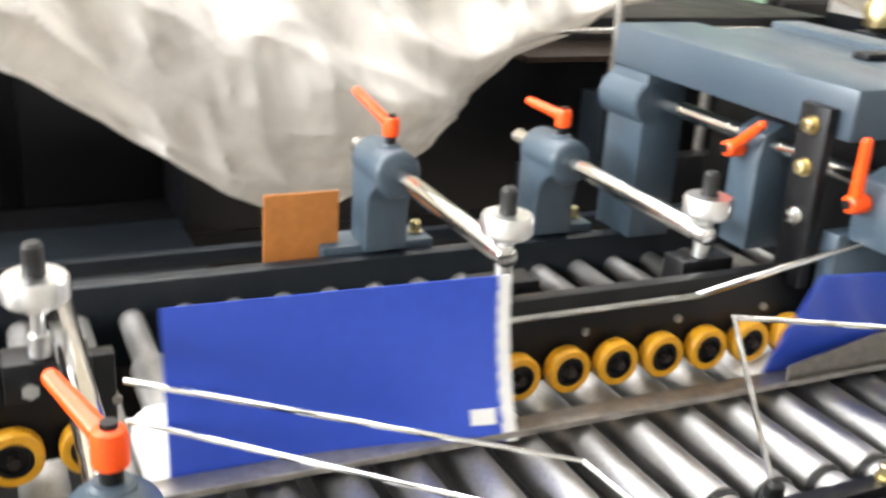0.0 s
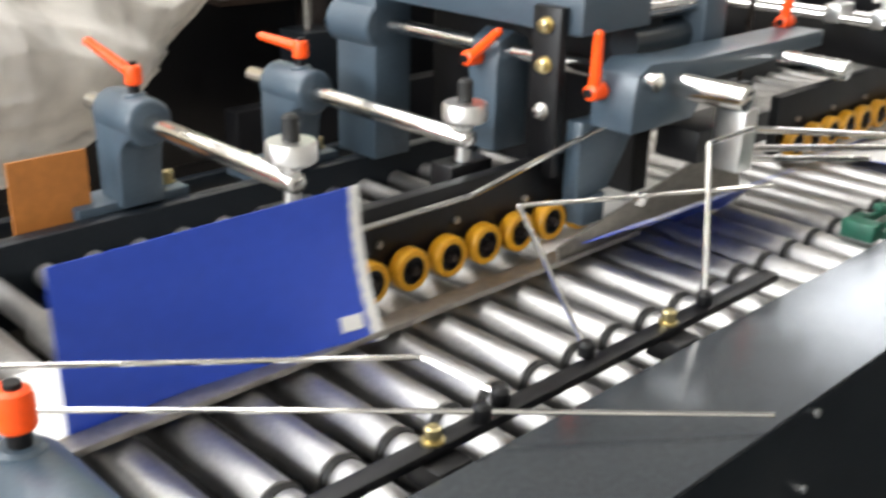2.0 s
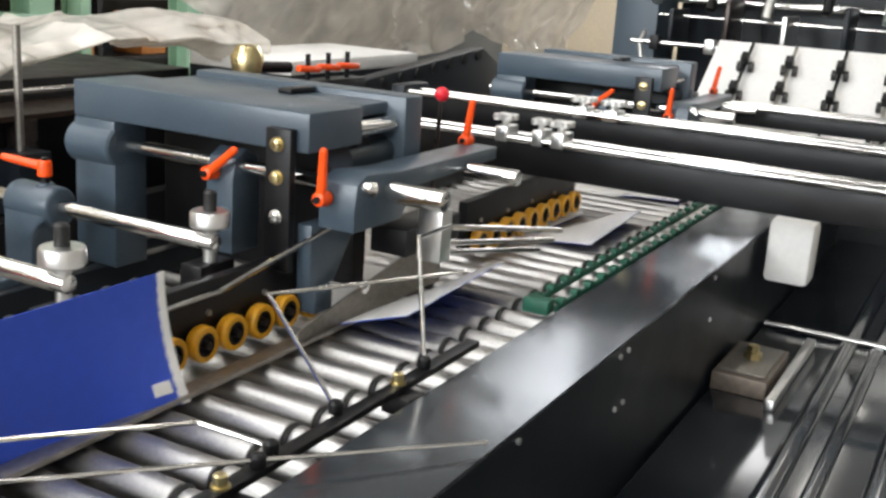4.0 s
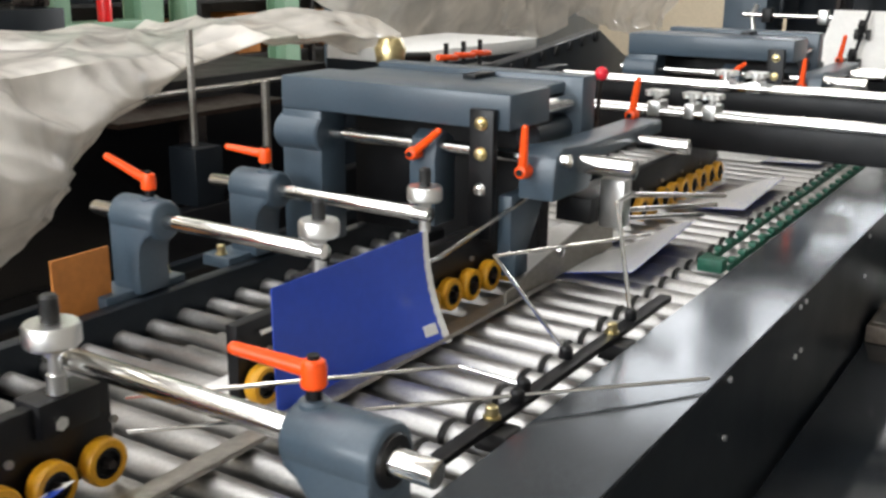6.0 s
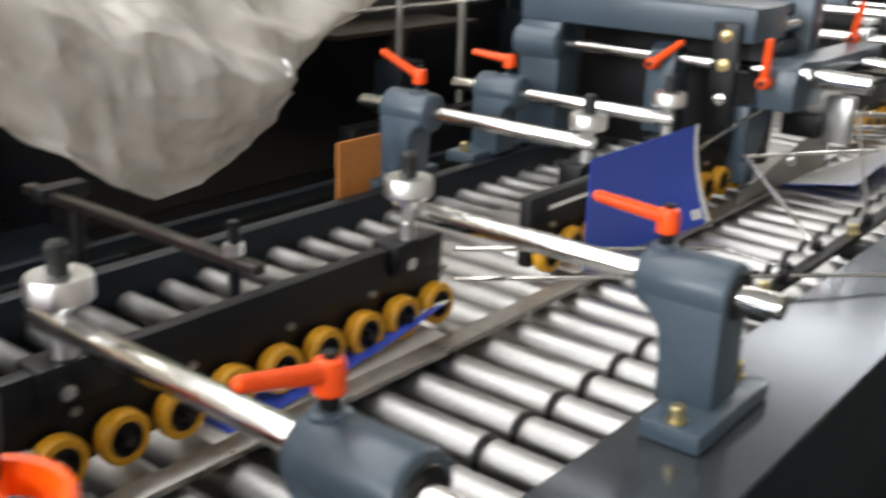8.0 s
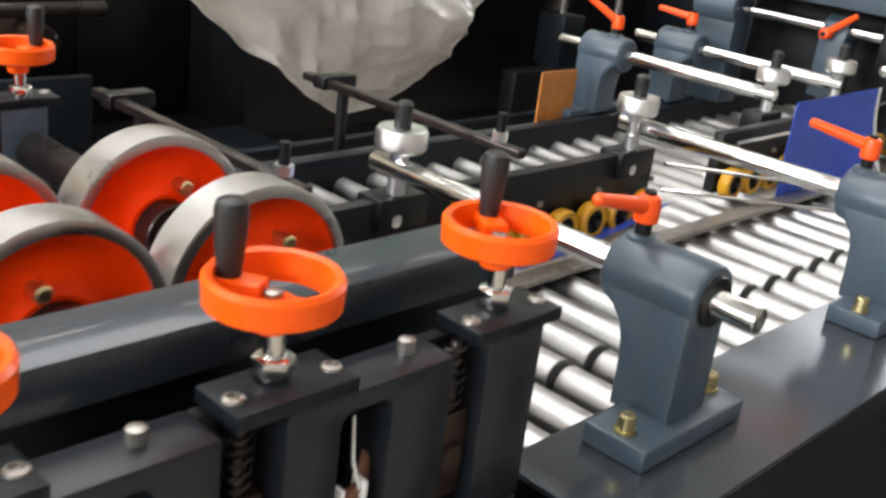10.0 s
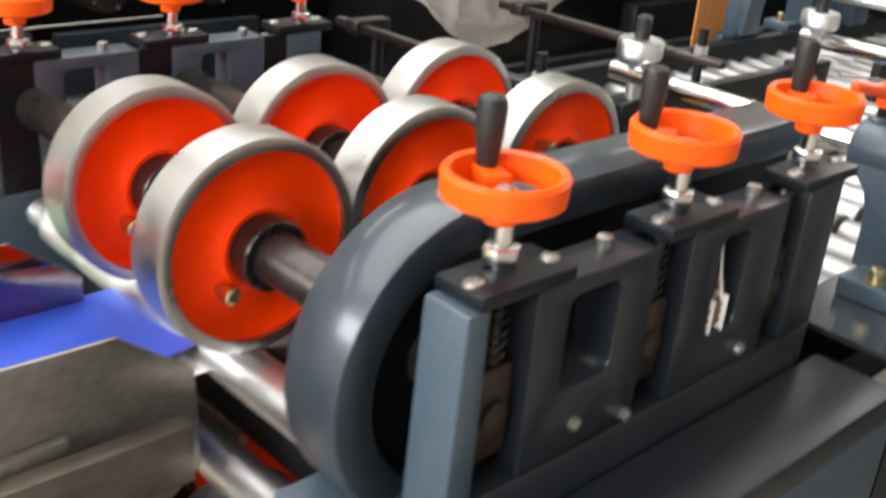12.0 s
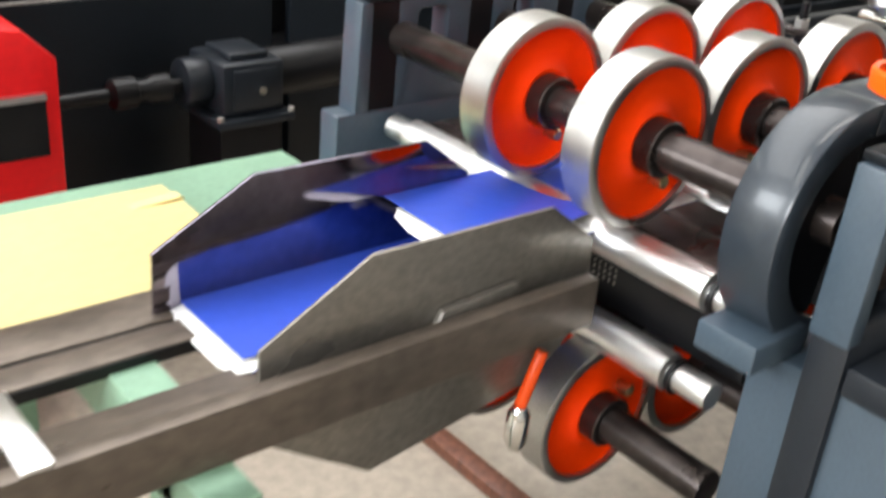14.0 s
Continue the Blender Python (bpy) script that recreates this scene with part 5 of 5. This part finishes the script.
def drape(name, corners, hem, nx, nv, label, seed, puff):
    """Thin plastic sheeting: lies over a top from back to front, then hangs to an uneven hem, all of it crumpled."""
    (x0, x1), (y_back, y_front), z_top = corners
    bm = B()
    hx, hz = zip(*hem)
    off = Vector((seed * 7.3, seed * 3.1, 0))
    grid = []
    for i in range(nx + 1):
        u = i / nx
        x = x0 + (x1 - x0) * u
        low = float(np.interp(x, hx, hz))
        col = []
        for j in range(nv + 1):
            v = j / nv
            if v < 0.5:
                w = v / 0.5
                p = Vector((x, y_back + (y_front - y_back) * w, z_top + 0.05 * math.sin(3 * w + 2 * x)))
                amount = 0.06
            else:
                w = (v - 0.5) / 0.5
                p = Vector((x + 0.03 * w * math.sin(5 * x), y_front - puff * math.sin(math.pi * min(1, w * 1.1)), z_top + 0.05 * math.sin(3 + 2 * x) * (1 - w) + (low - z_top) * w))
                amount = 0.095
            q = p * 1.7 + off
            warp = noise.noise(q * 0.8) * 0.7
            sag = Vector((q.x * 0.9 + warp, q.y * 0.6, q.z * 1.9 + q.x * 0.7 + warp))
            hang = Vector((q.x * 2.6 + q.z * 0.8 + warp, q.y * 0.5, q.z * 0.45))
            fold = 0.9 * noise.noise(sag) + 0.5 * noise.noise(hang) + 1.1 * (0.3 - abs(noise.noise(sag * 1.9))) + 0.35 * (0.3 - abs(noise.noise(hang * 1.7))) + 0.30 * (0.3 - abs(noise.noise(Vector((sag.x * 1.6, sag.y, sag.z * 4.2)) + hang))) + 0.14 * (0.3 - abs(noise.noise(Vector((hang.x * 4.0, hang.y, hang.z * 2.0)) + sag))) + 0.05 * (0.3 - abs(noise.noise(q * 9.0)))
            p.y -= amount * fold * (1 if v >= 0.5 else 0.4)
            p.z += amount * fold * (0.35 if v >= 0.5 else 1.0)
            col.append(bm.verts.new(p))
        grid.append(col)
    for i in range(nx):
        for j in range(nv):
            bm.faces.new((grid[i][j], grid[i + 1][j], grid[i + 1][j + 1], grid[i][j + 1]))
    return single(name, bm, FILM, label, "plastic sheeting")


drape("plastic_cover", ((-0.10, 2.6), (3.1, 1.78), 1.23), [(-0.1, 1.06), (0.05, 0.98), (0.21, 0.87), (0.32, 0.785), (0.46, 0.70), (0.615, 0.645), (0.775, 0.66), (0.95, 0.735), (1.04, 0.83), (1.11, 0.91), (1.22, 1.02), (1.41, 1.09), (1.5, 1.15), (1.8, 1.21), (2.25, 1.20), (2.6, 1.10)], 220, 140, "milky crumpled plastic sheeting thrown over the machine", 1, 0.09)
drape("plastic_curtain", ((2.5, 5.3), (3.4, 2.25), 2.0), [(2.5, 1.5), (2.9, 1.15), (3.6, 1.08), (4.2, 1.0), (4.9, 1.05), (5.3, 1.2)], 110, 60, "tall milky plastic sheeting over the next machine", 2, 0.15)
drape("plastic_wrap", ((5.25, 6.9), (3.3, 2.3), 2.1), [(5.25, 1.15), (6.2, 0.95), (6.9, 1.0)], 70, 50, "crumpled silvery plastic wrapping", 3, 0.2)
wrapped = thing("wrapped_machine", (4.6, 3.2, 0), "dark machine wrapped in plastic sheeting", "machine")
part("body", soften(box(B(), 4.1, 6.7, 2.75, 3.3, 0.0, 1.85), 0.01), PAINT, wrapped)

# ---- the hall's far side ----


def column(x, y, wide, label):
    t = thing("hall_column", (x, y, 0), label, "column", "steel columns of the hall")
    part("flange", box(B(), x - wide, x + wide, y - 0.11, y - 0.095, 0.0, 5.2), MINT, t)
    part("flange", box(B(), x - wide, x + wide, y + 0.095, y + 0.11, 0.0, 5.2), MINT, t)
    part("web", box(B(), x - 0.01, x + 0.01, y - 0.095, y + 0.095, 0.0, 5.2), MINT, t)
    part("base_plate", soften(box(B(), x - wide - 0.05, x + wide + 0.05, y - 0.16, y + 0.16, 0.0, 0.02), 0.003), MINT, t)


for cx, cw in ((4.33, 0.07), (5.18, 0.11), (5.6, 0.05), (6.85, 0.10)):
    column(cx, 6.0, cw, "mint-green steel hall column")
single("low_wall_rail", soften(box(B(), 3.4, 5.1, 5.86, 6.12, 0.90, 0.985), 0.004), MINT, "low mint-green rail between the columns", "rail")
ext = thing("fire_extinguisher", (4.74, 5.92, 0.86), "red fire extinguisher with black head", "fire extinguisher")
part("bottle", lathe(B(), [(0.0, 0.045), (0.0, 0.055), (0.20, 0.055), (0.24, 0.035), (0.26, 0.02)], Matrix.Translation((4.74, 5.93, 0.985)), 20), RED, ext)
part("head", soften(box(B(), 4.715, 4.765, 5.91, 5.95, 1.245, 1.285), 0.004), BLACK, ext)
# navy and black here carry the dimness of the hall's far end
dim = thing("dark_store", (7.6, 7.4, 0), "shelving full of goods, coloured dark for the unlit hall end", "shelving")
part("dim_end_panel", box(B(), 5.3, 12.5, 8.2, 8.3, 0, 3.2), NAVY, dim)
for sz in (0.4, 1.0, 1.6, 2.2):
    part("shelf", box(B(), 5.3, 12.5, 7.4, 8.2, sz, sz + 0.04), BLACK, dim)
for sx in (5.3, 7.1, 8.9, 10.7, 12.4):
    part("upright", box(B(), sx, sx + 0.06, 7.36, 7.42, 0, 3.2), BLACK, dim)
for i in range(26):
    gx, gz = 5.4 + 0.27 * i, (0.44, 1.04, 1.64)[i % 3]
    part("carton", soften(box(B(), gx, gx + random.uniform(0.15, 0.4), 7.5, 7.9, gz, gz + random.uniform(0.2, 0.45)), 0.006), (CARD, NAVY, SHAFT)[i % 3], dim)
tool = thing("grey_locker", (3.9, 6.0, 0), "dull grey steel locker with goods on top", "locker")
part("body", soften(box(B(), 3.55, 4.12, 5.6, 6.04, 0, 1.12), 0.006), NAVY, tool)
part("bundle", soften(box(B(), 3.95, 4.10, 5.7, 5.95, 1.1205, 1.30), 0.03), SHAFT, tool)

motions()
